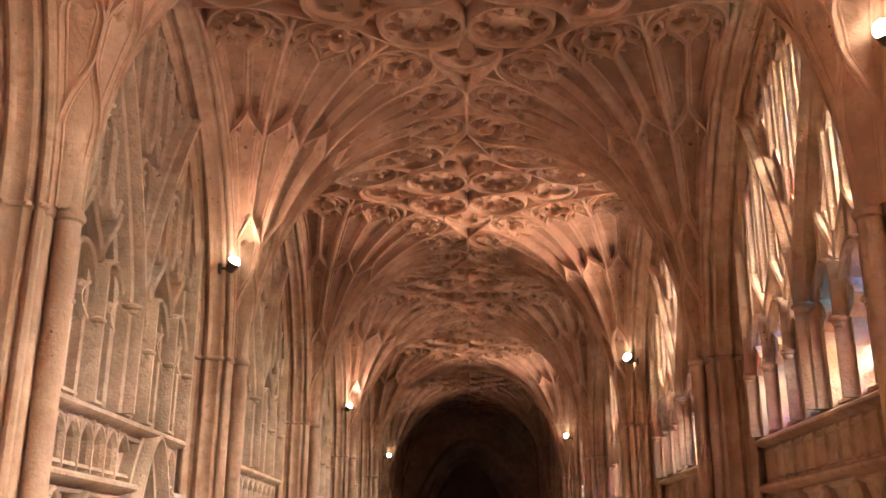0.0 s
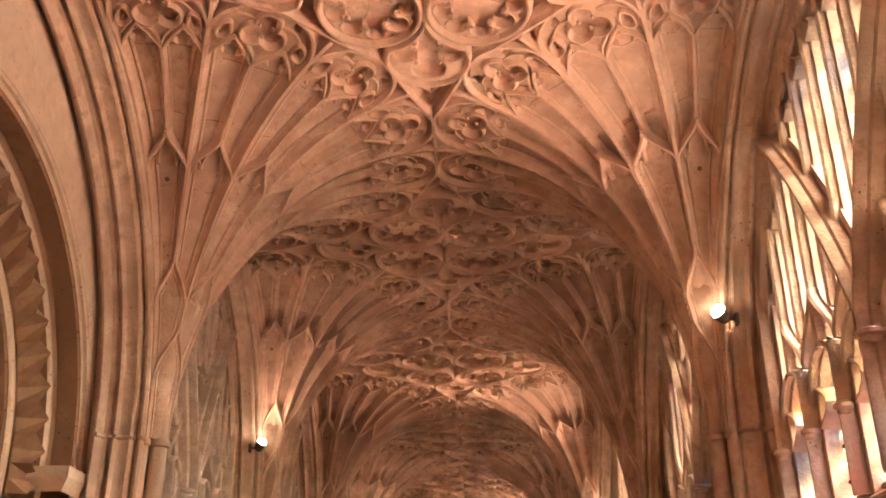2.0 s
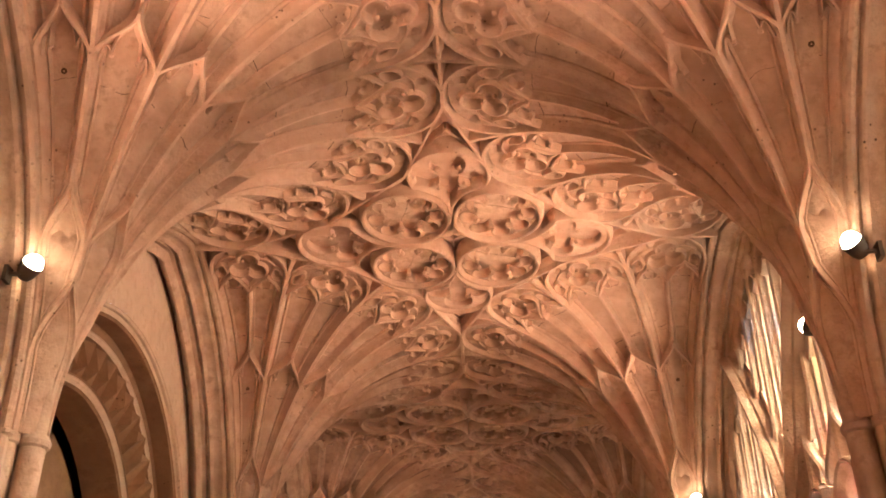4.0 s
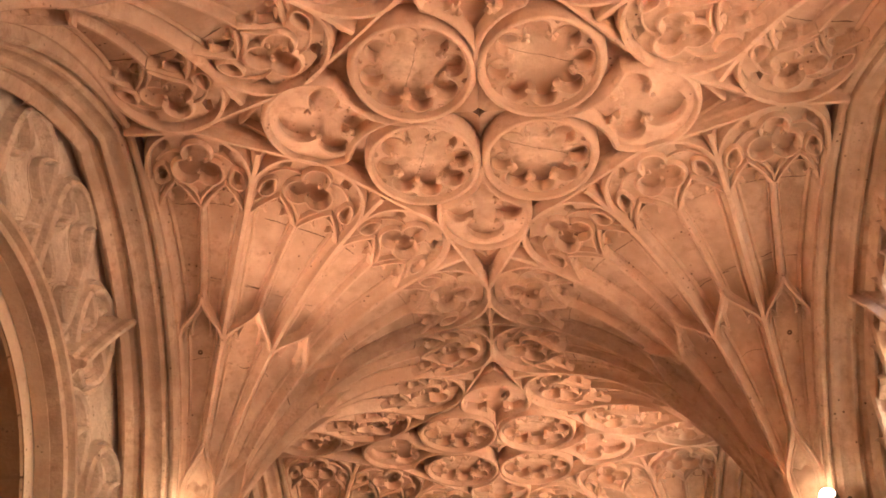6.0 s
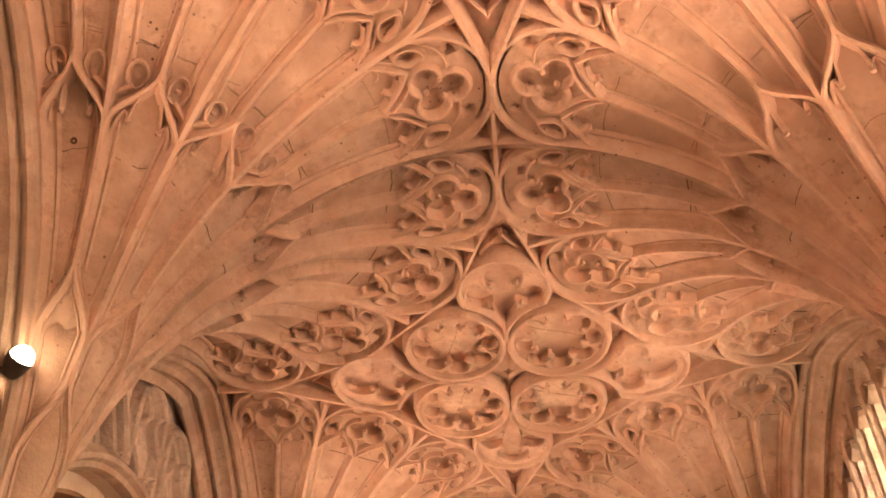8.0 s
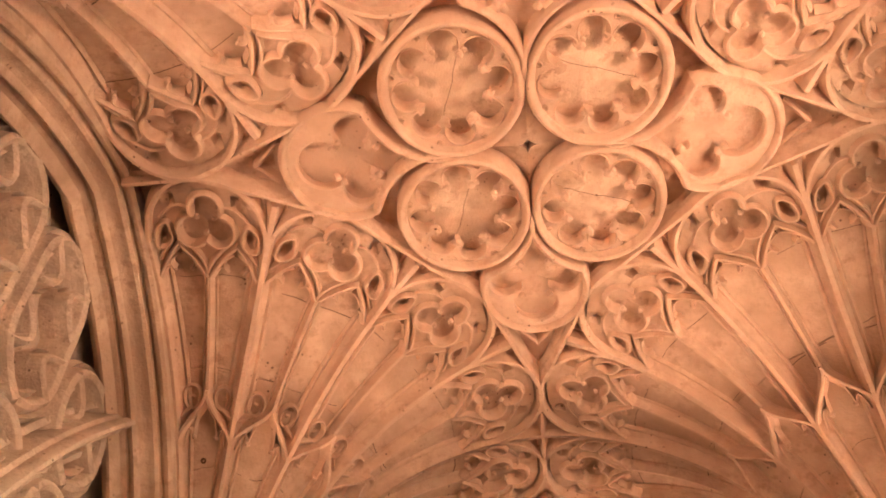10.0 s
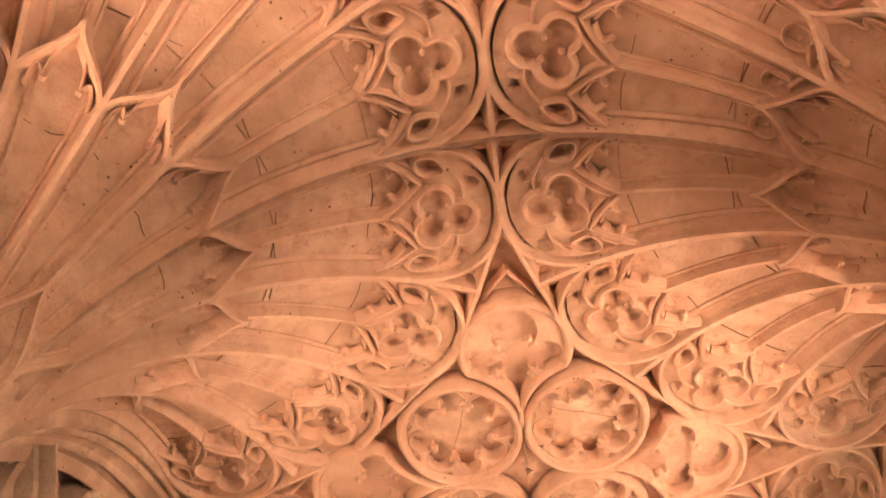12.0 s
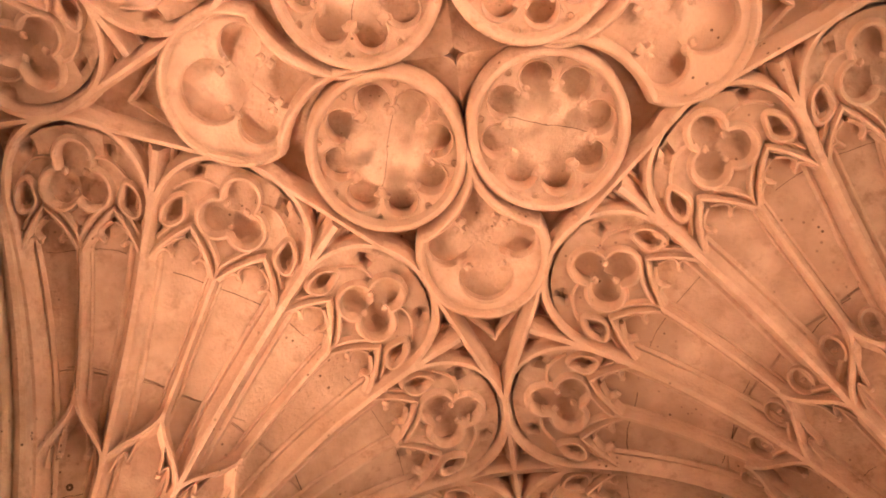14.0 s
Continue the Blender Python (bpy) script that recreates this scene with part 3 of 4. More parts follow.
# ---------------------------------------------------------------- side walls
def arch_at(y0, y1, d=0.0, n=22):
    """The line of a bay's wall arch from spring to spring, moved d into the opening: (y, z, normal y, normal z)."""
    k, out = (y1 - y0) / UNIT, []
    for i in range(2 * n + 1):
        ph = pi / 2 * (i / n if i <= n else 2 - i / n)
        ph *= 77 / 90
        r = FOOT + (HALF - FOOT) * (1 - cos(ph)) / (1 - cos(radians(77)))
        z = SPRING + 2.33 * sin(ph) / sin(radians(77))
        ny, nz = cos(ph) + 0.0001, -sin(ph) * 0.8
        ln = hypot(ny, nz)
        ny, nz = ny / ln, nz / ln
        if i > n:
            ny = -ny
        y = (y0 + r * k) if i <= n else (y1 - r * k)
        out.append((y + ny * d, z + nz * d, ny, nz))
    return out


def arch_z(v, half):
    """Height of the wall arch at v from the bay's middle, for a bay of that half length."""
    r = (half - abs(v)) / half * HALF
    s = min(max((r - FOOT) / (HALF - FOOT), 0), 1)
    return SPRING + (CROWN - SPRING) * max(1 - (1 - s) ** 2, 0) ** 0.5


# across the wall (away from the room), out into the opening: rolls and hollows, stepping back
MOULD = [(0.0, -0.16), (0.0, 0.020), (0.018, 0.034), (0.038, 0.030), (0.050, 0.006), (0.060, 0.006), (0.068, 0.040), (0.084, 0.050), (0.110, 0.046), (0.138, 0.048), (0.158, 0.060), (0.166, 0.082), (0.178, 0.092), (0.192, 0.086), (0.200, 0.062),
         (0.214, 0.058), (0.224, 0.080), (0.250, 0.086), (0.262, 0.126), (0.280, 0.154), (0.298, 0.150), (0.310, 0.124), (0.325, 0.100), (0.350, 0.085)]


def wall_arch(y0, y1, side):
    """Clustered mouldings of a bay: up one pier, over the wall arch and down the other."""
    line = arch_at(y0, y1)
    first, last = line[0], line[-1]
    line = [(first[0], 0.0, 1, 0), (first[0], 1.6, 1, 0), (first[0], SPRING - 0.02, 1, 0)] + line + [(last[0], SPRING - 0.02, -1, 0), (last[0], 1.6, -1, 0), (last[0], 0.0, -1, 0)]
    bd = Build()
    rings = [[(side * (HALF + 0.005 + a), y + ny * o, z + nz * o) for a, o in MOULD] for y, z, ny, nz in line]
    bd.grid(rings)
    ob = part("trim", bd, WALLSTONE, None, smooth=True)
    return tagged(ob, "deeply moulded limestone wall arch over clustered shafts", "wall arch", "wall arches", "structure")


def pier(y, side):
    """The shafts in front of a pier and the ring under the fan."""
    top = new("pier")
    top.location = (side * HALF, y, 0)
    tagged(top, "clustered limestone shafts with a moulded ring under the fan", "pier", "piers along the walls", "structure")
    for dx, dy, r in ((-0.055, 0.0, 0.060), (0.03, 0.085, 0.042), (0.03, -0.085, 0.042)):
        bd = Build()
        bd.lathe(Matrix.Translation((side * dx, dy, 0)), [(r * 1.5, 0), (r * 1.5, 0.25), (r, 0.32), (r, SPRING - 0.05), (r * 1.25, SPRING - 0.04), (r * 1.32, SPRING - 0.015), (r * 1.15, SPRING + 0.005), (r, SPRING + 0.02), (r, SPRING + 0.30)], 14)
        part("shaft", bd, WALLSTONE, top, smooth=True)
    bd = Build()
    bd.box(min(0, side * 0.36), max(0, side * 0.36), -0.11, 0.11, 0, 6.2)
    part("core", bd, WALLSTONE, top)
    for s in (-1, 1):
        bd = Build()
        rows = [[(side * (a + w * -0.5), s * (FOOT + o + w * 0.6), SPRING + h - 0.02) for a, o in MOULD] for w, h in ((-0.01, -0.015), (0.022, 0.0), (0.022, 0.016), (-0.01, 0.03))]
        bd.grid(rows)
        part("ring", bd, WALLSTONE, top, smooth=True)
    return top


for i, y in enumerate(PIERS):
    for side in (-1, 1):
        pier(y, side)
for a, b in zip(PIERS[:-1], PIERS[1:]):
    for side in (-1, 1):
        wall_arch(a, b, side)

# members of the tracery: (across, depth towards the room)
HEAVY = [(-0.125, -0.16), (-0.125, 0.0), (-0.095, 0.014), (-0.082, -0.055), (-0.068, 0.02), (-0.050, 0.072), (-0.030, 0.085), (-0.024, 0.125), (-0.010, 0.145), (0.010, 0.145), (0.024, 0.125), (0.030, 0.085), (0.050, 0.072), (0.068, 0.02), (0.082, -0.055), (0.095, 0.014), (0.125, 0.0), (0.125, -0.16)]
MEDIUM = [(-0.088, -0.14), (-0.086, 0.0), (-0.064, 0.008), (-0.052, -0.062), (-0.036, 0.016), (-0.026, 0.062), (-0.010, 0.085), (0.010, 0.085), (0.026, 0.062), (0.036, 0.016), (0.052, -0.062), (0.064, 0.008), (0.086, 0.0), (0.088, -0.14)]
LIGHT = [(-0.044, -0.12), (-0.042, -0.015), (-0.026, -0.050), (-0.015, 0.030), (0.0, 0.046), (0.015, 0.030), (0.026, -0.050), (0.042, -0.015), (0.044, -0.12)]
PANEL = [(-0.070, -0.12), (-0.066, -0.020), (-0.050, 0.012), (-0.034, -0.014), (-0.020, 0.030), (0.0, 0.046), (0.020, 0.030), (0.034, -0.014), (0.050, 0.012), (0.066, -0.020), (0.070, -0.12)]
FINE = [(-0.026, -0.11), (-0.024, -0.02), (-0.008, 0.012), (0.008, 0.012), (0.024, -0.02), (0.026, -0.11)]


def tracery(y0, y1, low, blind=0):
    """The bars of a bay's six-light tracery as (name, section, points (v, z)); v from the bay's middle."""
    half = (y1 - y0) / 2
    h = half - 0.36
    third = h / 3
    bars = [("king_mullion", HEAVY, [(0, low), (0, 2.9), (0, 3.35)])]

    def up(v, z0, section, name):
        top = arch_z(v, half) - 0.03
        if top > z0 + 0.1:
            bars.append((name, section, [(v, z0 + (top - z0) * j / 4) for j in range(5)]))

    def head(va, vb, z0, rise, section, cusps=True):
        """A pointed head over a light, with its cusps."""
        mid = (va + vb) / 2
        for e in (va, vb):
            bars.append(("light_head", section, [(e + (mid - e) * (1 - cos(q * pi / 2)) ** 0.9, z0 + rise * sin(q * pi / 2)) for q in [j / 8 for j in range(9)]]))
            if cusps:
                bars.append(("cusp", FINE, [(e + (mid - e) * (0.10 + 0.62 * sin(q * pi)), z0 - 0.10 * rise + rise * 0.62 * q) for q in [j / 6 for j in range(7)]]))

    for s in (-1, 1):
        arm = [(0.0, 3.26), (s * 0.012, 3.38)] + [(s * (half - 0.85) * q ** 1.08, 3.36 + 1.74 * (0.07 * sin(q * pi) + q)) for q in [j / 10 for j in range(1, 11)]]
        bars.append(("tracery_arm", HEAVY, arm))
        for k in (1, 2):
            v = s * third * k
            bars.append(("mullion", MEDIUM, [(v, low), (v, 2.9), (v, 3.40)]))
            for w in (-1, 1):
                # the foot of the pair of upper lights swells out of the mullion
                bars.append(("light_foot", LIGHT, [(v + w * third * 0.5 * (q * q * (3 - 2 * q)), 3.42 + 0.40 * q) for q in [j / 8 for j in range(9)]]))
        bars.append(("jamb_mullion", MEDIUM, [(s * h, low), (s * h, 2.9), (s * h, arch_z(s * h, half) - 0.04)]))
        for k in range(3):
            va, vb = s * third * k, s * third * (k + 1)
            mid = (va + vb) / 2
            head(va, vb, 3.08, 0.40, LIGHT)
            if not blind:
                up(mid, 3.46, LIGHT, "upper_mullion")
                up(vb, 3.60, LIGHT, "upper_mullion")
            for p, q in (((va, vb),) if blind == 1 else ((va, mid), (mid, vb))):
                top = min(arch_z(p, half), arch_z(q, half)) - 0.04
                if not blind:
                    if top > 4.05:
                        head(p, q, top - 0.26, 0.24, LIGHT)
                    continue
                w, c = abs(q - p) * 0.40, (p + q) / 2
                for za, zb in (((3.74, 4.34), (4.40, top - 0.02)) if top > 4.95 else ((3.74, top - 0.03),)):
                    if zb - za < 0.36:
                        continue
                    # a tall panel: round head, sides drawn in to a point at the foot
                    loop = [(c, za)] + [(c - w * sin(t * pi / 2), za + 0.26 * t ** 1.3) for t in (0.25, 0.5, 0.75, 1.0)]
                    loop += [(c - w * cos(t), zb - w * 1.15 + w * 1.15 * sin(t)) for t in [pi * j / 14 for j in range(15)]]
                    loop += [(c + w * sin(t * pi / 2), za + 0.26 * t ** 1.3) for t in (1.0, 0.75, 0.5, 0.25)] + [(c, za)]
                    bars.append(("panel_rim", PANEL if blind == 1 else LIGHT, loop))
                    for e in (-1, 1):
                        bars.append(("cusp", LIGHT if blind == 1 else FINE, [(c + e * w * (0.90 - 0.62 * sin(t * pi)), zb - w * 1.7 + w * 1.25 * t) for t in [j / 7 for j in range(8)]]))
                        if zb - za > 0.7:
                            bars.append(("cusp", LIGHT if blind == 1 else FINE, [(c + e * w * (0.92 - 0.60 * sin(t * pi)), za + 0.16 + w * 1.1 * t) for t in [j / 7 for j in range(8)]]))
    if not blind:
        up(0.0, 3.5, LIGHT, "upper_mullion")
    return bars


def caps(top, y0, y1, side, plane, mat):
    """Small moulded caps on the shafts of the mullions."""
    half = (y1 - y0) / 2
    third = (half - 0.36) / 3
    for k in range(-3, 4):
        big = 1.5 if k == 0 else 1.0
        bd = Build()
        m = Matrix.Translation((side * (plane - 0.055 * big), (y0 + y1) / 2 + third * k, 3.02 + (0.2 if k == 0 else 0)))
        bd.lathe(m, [(0.026 * big, -0.03), (0.036 * big, -0.02), (0.038 * big, 0.0), (0.052 * big, 0.012), (0.055 * big, 0.03), (0.040 * big, 0.04), (0.030 * big, 0.05)], 12)
        part("cap", bd, mat, top, smooth=True)


def clip(points, half):
    return [(v, min(z, arch_z(v, half) - 0.02)) for v, z in points]


def bars_into(top, bars, y0, y1, side, plane, mat, wide=1.0, deep=1.0):
    mid, half = (y0 + y1) / 2, (y1 - y0) / 2
    for name, section, line in bars:
        line = clip(line, half)
        bd = Build()
        pts = [Vector((side * plane, mid + v, z)) for v, z in line]
        bd.sweep(pts, [(-side, 0, 0)] * len(pts), [(w * (wide if section is not HEAVY else min(1.0, wide)), o * deep) for w, o in section])
        part(name, bd.mesh(name, True, 24), mat, top)


def arch_sheet(bd, y0, y1, x, thick, side, top_z=6.3):
    """Wall above a wall arch."""
    line = arch_at(y0, y1, 0.20)
    line = [(y0 + 0.30, 2.4, 0, 0)] + [(min(max(y, y0 + 0.30), y1 - 0.30), z, 0, 0) for y, z, _, _ in line] + [(y1 - 0.30, 2.4, 0, 0)]
    lo = [(side * x, y, z) for y, z, _, _ in line]
    hi = [(side * x, y, top_z) for y, z, _, _ in line]
    lo2, hi2 = [(side * (x + thick), y, z) for _, y, z in lo], [(side * (x + thick), y, z) for _, y, z in hi]
    bd.grid([hi, lo, lo2, hi2])


def blind_wall(y0, y1, side, door=None, panels=2):
    """A wall covered with blind tracery, over two rails and a row of small arches."""
    mid, half = (y0 + y1) / 2, (y1 - y0) / 2
    plane = WALL + 0.075
    bd = Build()
    if door is None:
        bd.box(min(side * plane, side * (plane + 0.6)), max(side * plane, side * (plane + 0.6)), y0, y1, 0, 6.2)
    else:
        a, b, spring, apex = door
        x0, x1 = sorted((side * plane, side * (plane + 0.6)))
        bd.box(x0, x1, y0, a, 0, 6.2), bd.box(x0, x1, b, y1, 0, 6.2)
        arcs = [(a + (b - a) * q, spring + (apex - spring) * (1 - abs(2 * q - 1) ** 1.9)) for q in [j / 16 for j in range(17)]]
        bd.grid([[(side * plane, y, 6.2) for y, z in arcs], [(side * plane, y, z) for y, z in arcs], [(side * (plane + 0.6), y, z) for y, z in arcs], [(side * (plane + 0.6), y, 6.2) for y, z in arcs]])
    top = part("wall", bd, GREYSTONE)
    tagged(top, "weathered limestone wall covered with blind tracery panels", "wall", "", "structure")
    bars_into(top, tracery(y0, y1, 2.55, panels), y0, y1, side, WALL - 0.015, GREYSTONE, 1.1, 1.15)
    caps(top, y0, y1, side, WALL - 0.015, GREYSTONE)
    h = half - 0.32
    rails = []
    rails.append(("rail", MEDIUM, [(-h, 2.52), (0, 2.52), (h, 2.52)]))
    if door:
        rails.append(("rail", MEDIUM, [(-h, 2.12), (0, 2.12), (door[0] - mid, 2.12)]))
        rails.append(("rail", MEDIUM, [(door[1] - mid, 2.12), (h, 2.12)]))
    else:
        rails.append(("rail", MEDIUM, [(-h, 2.12), (0, 2.12), (h, 2.12)]))
    n = 14
    for i in range(n + 1):
        v = -h + 2 * h * i / n
        if door and door[0] - 0.14 < mid + v < door[1]:
            continue
        rails.append(("small_mullion", FINE, [(v, 2.14), (v, 2.3), (v, 2.5)]))
        if i < n:
            w = 2 * h / n
            rails.append(("small_head", FINE, [(v + w * q, 2.36 + 0.10 * sin(q * pi)) for q in [j / 8 for j in range(9)]]))
    n = 6
    for i in range(n):
        v, w = -h + 2 * h * i / n, 2 * h / n
        if door and door[0] - 0.1 < mid + v + w / 2 < door[1] + 0.1:
            continue
        rails.append(("arcade_head", LIGHT, [(v + w * q, 1.62 + 0.42 * (1 - abs(2 * q - 1) ** 1.7)) for q in [j / 12 for j in range(13)]]))
        rails.append(("arcade_shaft", LIGHT, [(v, 0.0), (v, 0.8), (v, 1.64)]))
        for e in (0.25, 0.75):
            rails.append(("arcade_head", LIGHT, [(v + w * (e + 0.25 * (q - 0.5) * 1.9), 1.60 + 0.2 * (1 - abs(2 * q - 1) ** 1.7)) for q in [j / 8 for j in range(9)]]))
    bars_into(top, rails, y0, y1, side, WALL - 0.015, GREYSTONE)
    if door:
        a, b, spring, apex = door
        arcs = [(a, 0.0), (a, 1.0)] + [(a + (b - a) * q, spring + (apex - spring) * (1 - abs(2 * q - 1) ** 1.9)) for q in [j / 16 for j in range(17)]] + [(b, 1.0), (b, 0.0)]
        bd = Build()
        pts = [Vector((side * (WALL - 0.02), y, z)) for y, z in arcs]
        bd.sweep(pts, [(-side, 0, 0)] * len(pts), MEDIUM)
        part("door_arch", bd, GREYSTONE, top, smooth=True)
        bd = Build()
        x0, x1 = sorted((side * (plane + 0.55), side * (plane + 0.62)))
        bd.box(x0, x1, a - 0.05, b + 0.05, 0, apex + 0.05)
        leaf = part("door_leaf", bd, OAK)
        tagged(leaf, "dark oak door deep in a pointed stone arch", "door", "", "structure")
    return top


def arc_wall(y0, y1, side, centre, spring, radius, orders, face, label):
    """A wall with a deep round-headed recess: orders are (name, inner radius, depth, material, zigzag teeth)."""
    plane = WALL + 0.02
    n = 40
    bd = Build()
    arc = [(centre - radius, 0.0)] + [(centre - radius * cos(pi * i / n), spring + radius * sin(pi * i / n)) for i in range(n + 1)] + [(centre + radius, 0.0)]
    hi = [(max(min(y, y1), y0), 6.2) for y, z in arc]
    bd.grid([[(side * plane, y, z) for y, z in hi], [(side * plane, y, z) for y, z in arc]])
    x0, x1 = sorted((side * plane, side * (plane + 0.9)))
    bd.box(x0, x1, y0, centre - radius, 0, 6.2), bd.box(x0, x1, centre + radius, y1, 0, 6.2)
    top = part("wall", bd, face)
    tagged(top, label, "wall", "", "structure")
    depth, outer = 0.0, radius
    for name, inner, deep, mat, teeth in orders:
        bd = Build()
        steps = 48
        ring = lambda r, x: [(side * (plane + x), centre - r, 0.0)] + [(side * (plane + x), centre - r * cos(pi * i / steps), spring + r * sin(pi * i / steps)) for i in range(steps + 1)] + [(side * (plane + x), centre + r, 0.0)]
        bd.grid([ring(outer, depth), ring(outer - 0.012, deep), ring(inner, deep)])
        o = part(name, bd, mat, top)
        if not teeth and outer - inner < 0.5:
            count = max(9, int(pi * outer / 0.30))
            for k in range(count):
                a0, a1 = pi * (k + 0.02) / count, pi * (k + 0.98) / count
                sb = Build()
                rows = []
                for r, x in ((outer - 0.002, depth + 0.006), (outer - 0.022, depth + 0.012), (outer - 0.026, deep - 0.006)):
                    rows.append([(side * (plane + x), centre - r * cos(a0 + (a1 - a0) * j / 4), spring + r * sin(a0 + (a1 - a0) * j / 4)) for j in range(5)])
                sb.grid(rows)
                part("stone", sb, mat, o)
        if teeth:
            rows = [[], [], []]
            for i in range(2 * teeth + 1):
                a = pi * i / (2 * teeth)
                zig = 0.085 if i % 2 else -0.085
                for row, (r, x) in zip(rows, ((outer - 0.01, deep - 0.02), ((outer + inner) / 2 + zig, deep - 0.13), (inner + 0.01, deep - 0.01))):
                    row.append((side * (plane + x), centre - r * cos(a), spring + r * sin(a)))
            zb = Build()
            zb.grid(rows)
            part("zigzag", zb, mat, o, "carved zigzag moulding")
            for s in (-1, 1):
                jamb = Build()
                rows = [[], [], []]
                for i in range(2 * 16 + 1):
                    zig = 0.085 if i % 2 else -0.085
                    for row, (r, x) in zip(rows, ((outer - 0.01, deep - 0.02), ((outer + inner) / 2 + zig, deep - 0.13), (inner + 0.01, deep - 0.01))):
                        row.append((side * (plane + x), centre + s * r, spring * i / 32))
                jamb.grid(rows)
                part("zigzag", jamb, mat, o)
        depth, outer = deep, inner
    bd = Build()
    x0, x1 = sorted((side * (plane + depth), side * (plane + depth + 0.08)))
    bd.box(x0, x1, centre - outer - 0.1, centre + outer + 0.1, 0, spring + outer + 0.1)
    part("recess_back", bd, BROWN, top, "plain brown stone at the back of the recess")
    bd = Build()
    for s in (-1, 1):
        r0, r1 = (radius + 0.10, radius - 0.42)
        x0, x1 = sorted((side * (plane - 0.05), side * (plane + 0.55)))
        ya, yb = sorted((centre + s * (radius + 0.06), centre + s * (radius - 0.34)))
        rows = []
        for g, z in ((0.0, spring + 0.0), (0.0, spring - 0.07), (-0.05, spring - 0.15)):
            rows.append([(x0 - g, ya - g, z), (x1 + g, ya - g, z), (x1 + g, yb + g, z), (x0 - g, yb + g, z)])
        bd.grid(rows, close_b=True), bd.cap(rows[0])
    part("impost", bd, face, top, "chamfered impost block under the arch")
    return top


def hood(y0, y1, side, centre, spring, radius, mat):
    """A hood mould over a round arch."""
    bd = Build()
    pts = [Vector((side * (WALL + 0.0), centre - radius * cos(pi * i / 40), spring + radius * sin(pi * i / 40))) for i in range(41)]
    bd.sweep(pts, [(-side, 0, 0)] * 41, [(-0.07, -0.03), (-0.065, 0.03), (-0.035, 0.05), (-0.01, 0.085), (0.02, 0.085), (0.035, 0.05), (0.065, 0.04), (0.07, -0.03)])
    return tagged(part("trim", bd, mat, None, smooth=True), "moulded hood over a round stone arch", "hood mould", "", "structure")


def window_wall(y0, y1, side):
    """A six-light traceried window with leaded glass over a panelled dado."""
    mid, half = (y0 + y1) / 2, (y1 - y0) / 2
    plane = WALL - 0.02
    sill = 2.58
    bd = Build()
    x0, x1 = sorted((side * (plane + 0.03), side * (plane + 0.6)))
    bd.box(x0, x1, y0, y1, 0, sill - 0.06)
    arch_sheet(bd, y0, y1, plane + 0.03, 0.35, side)
    for e, f in ((y0, y0 + 0.30), (y1 - 0.30, y1)):
        bd.box(*sorted((side * (plane + 0.03), side * (plane + 0.41))), e, f, sill - 0.1, 6.3)
    top = part("window", bd, WALLSTONE)
    tagged(top, "traceried limestone window with pale and stained leaded glass", "window", "windows along the walk", "structure")
    bars_into(top, tracery(y0, y1, sill), y0, y1, side, plane - 0.02, WALLSTONE, 0.70, 1.0)
    caps(top, y0, y1, side, plane - 0.02, WALLSTONE)
    h = half - 0.30
    rails = [("sill_rail", MEDIUM, [(-h, sill - 0.04), (0, sill - 0.04), (h, sill - 0.04)]), ("rail", MEDIUM, [(-h, 2.2), (0, 2.2), (h, 2.2)])]
    n = 14
    for i in range(n + 1):
        v = -h + 2 * h * i / n
        rails.append(("small_mullion", FINE, [(v, 2.22), (v, 2.35), (v, 2.52)]))
    n = 6
    for i in range(n):
        v, w = -h + 2 * h * i / n, 2 * h / n
        rails.append(("arcade_head", LIGHT, [(v + w * q, 1.70 + 0.42 * (1 - abs(2 * q - 1) ** 1.7)) for q in [j / 12 for j in range(13)]]))
        rails.append(("arcade_shaft", LIGHT, [(v, 0.0), (v, 0.8), (v, 1.72)]))
    bars_into(top, rails, y0, y1, side, plane + 0.02, WALLSTONE)
    # sloping sill
    bd = Build()
    bd.grid([[(side * (plane - 0.05), y0 + 0.25, sill - 0.03), (side * (plane - 0.05), y1 - 0.25, sill - 0.03)], [(side * (plane + 0.12), y0 + 0.25, sill + 0.03), (side * (plane + 0.12), y1 - 0.25, sill + 0.03)], [(side * (plane + 0.12), y0 + 0.25, sill - 0.08), (side * (plane + 0.12), y1 - 0.25, sill - 0.08)]])
    part("sill", bd, WALLSTONE, top)
    # panes, light by light
    hh = half - 0.36
    third = hh / 3
    for k in range(-3, 3):
        va, vb = third * k, third * (k + 1)
        for za, zb, mat in ((sill, 3.42, GLASS_LOW), (3.42, 9.0, GLASS_HIGH)):
            cols = [va + (vb - va) * j / 5 for j in range(6)]
            tops = [min(zb, arch_z(v, half) - 0.01) for v in cols]
            if max(tops) <= za + 0.05:
                continue
            pb = Build()
            pb.grid([[(side * (plane + 0.085), mid + v, za) for v in cols], [(side * (plane + 0.085), mid + v, max(t, za)) for v, t in zip(cols, tops)]])
            part("pane", pb, mat, top, "leaded glass with patches of blue and red" if za < 3 else "pale leaded glass")
            # saddle bars
            sb = Build()
            z = za + 0.16
            while z < min(tops) - 0.05:
                sb.box(*sorted((side * (plane + 0.070), side * (plane + 0.081))), mid + va, mid + vb, z - 0.008, z + 0.008)
                z += 0.2
            if sb.v:
                part("saddle_bar", sb, LEAD, top)
    return top


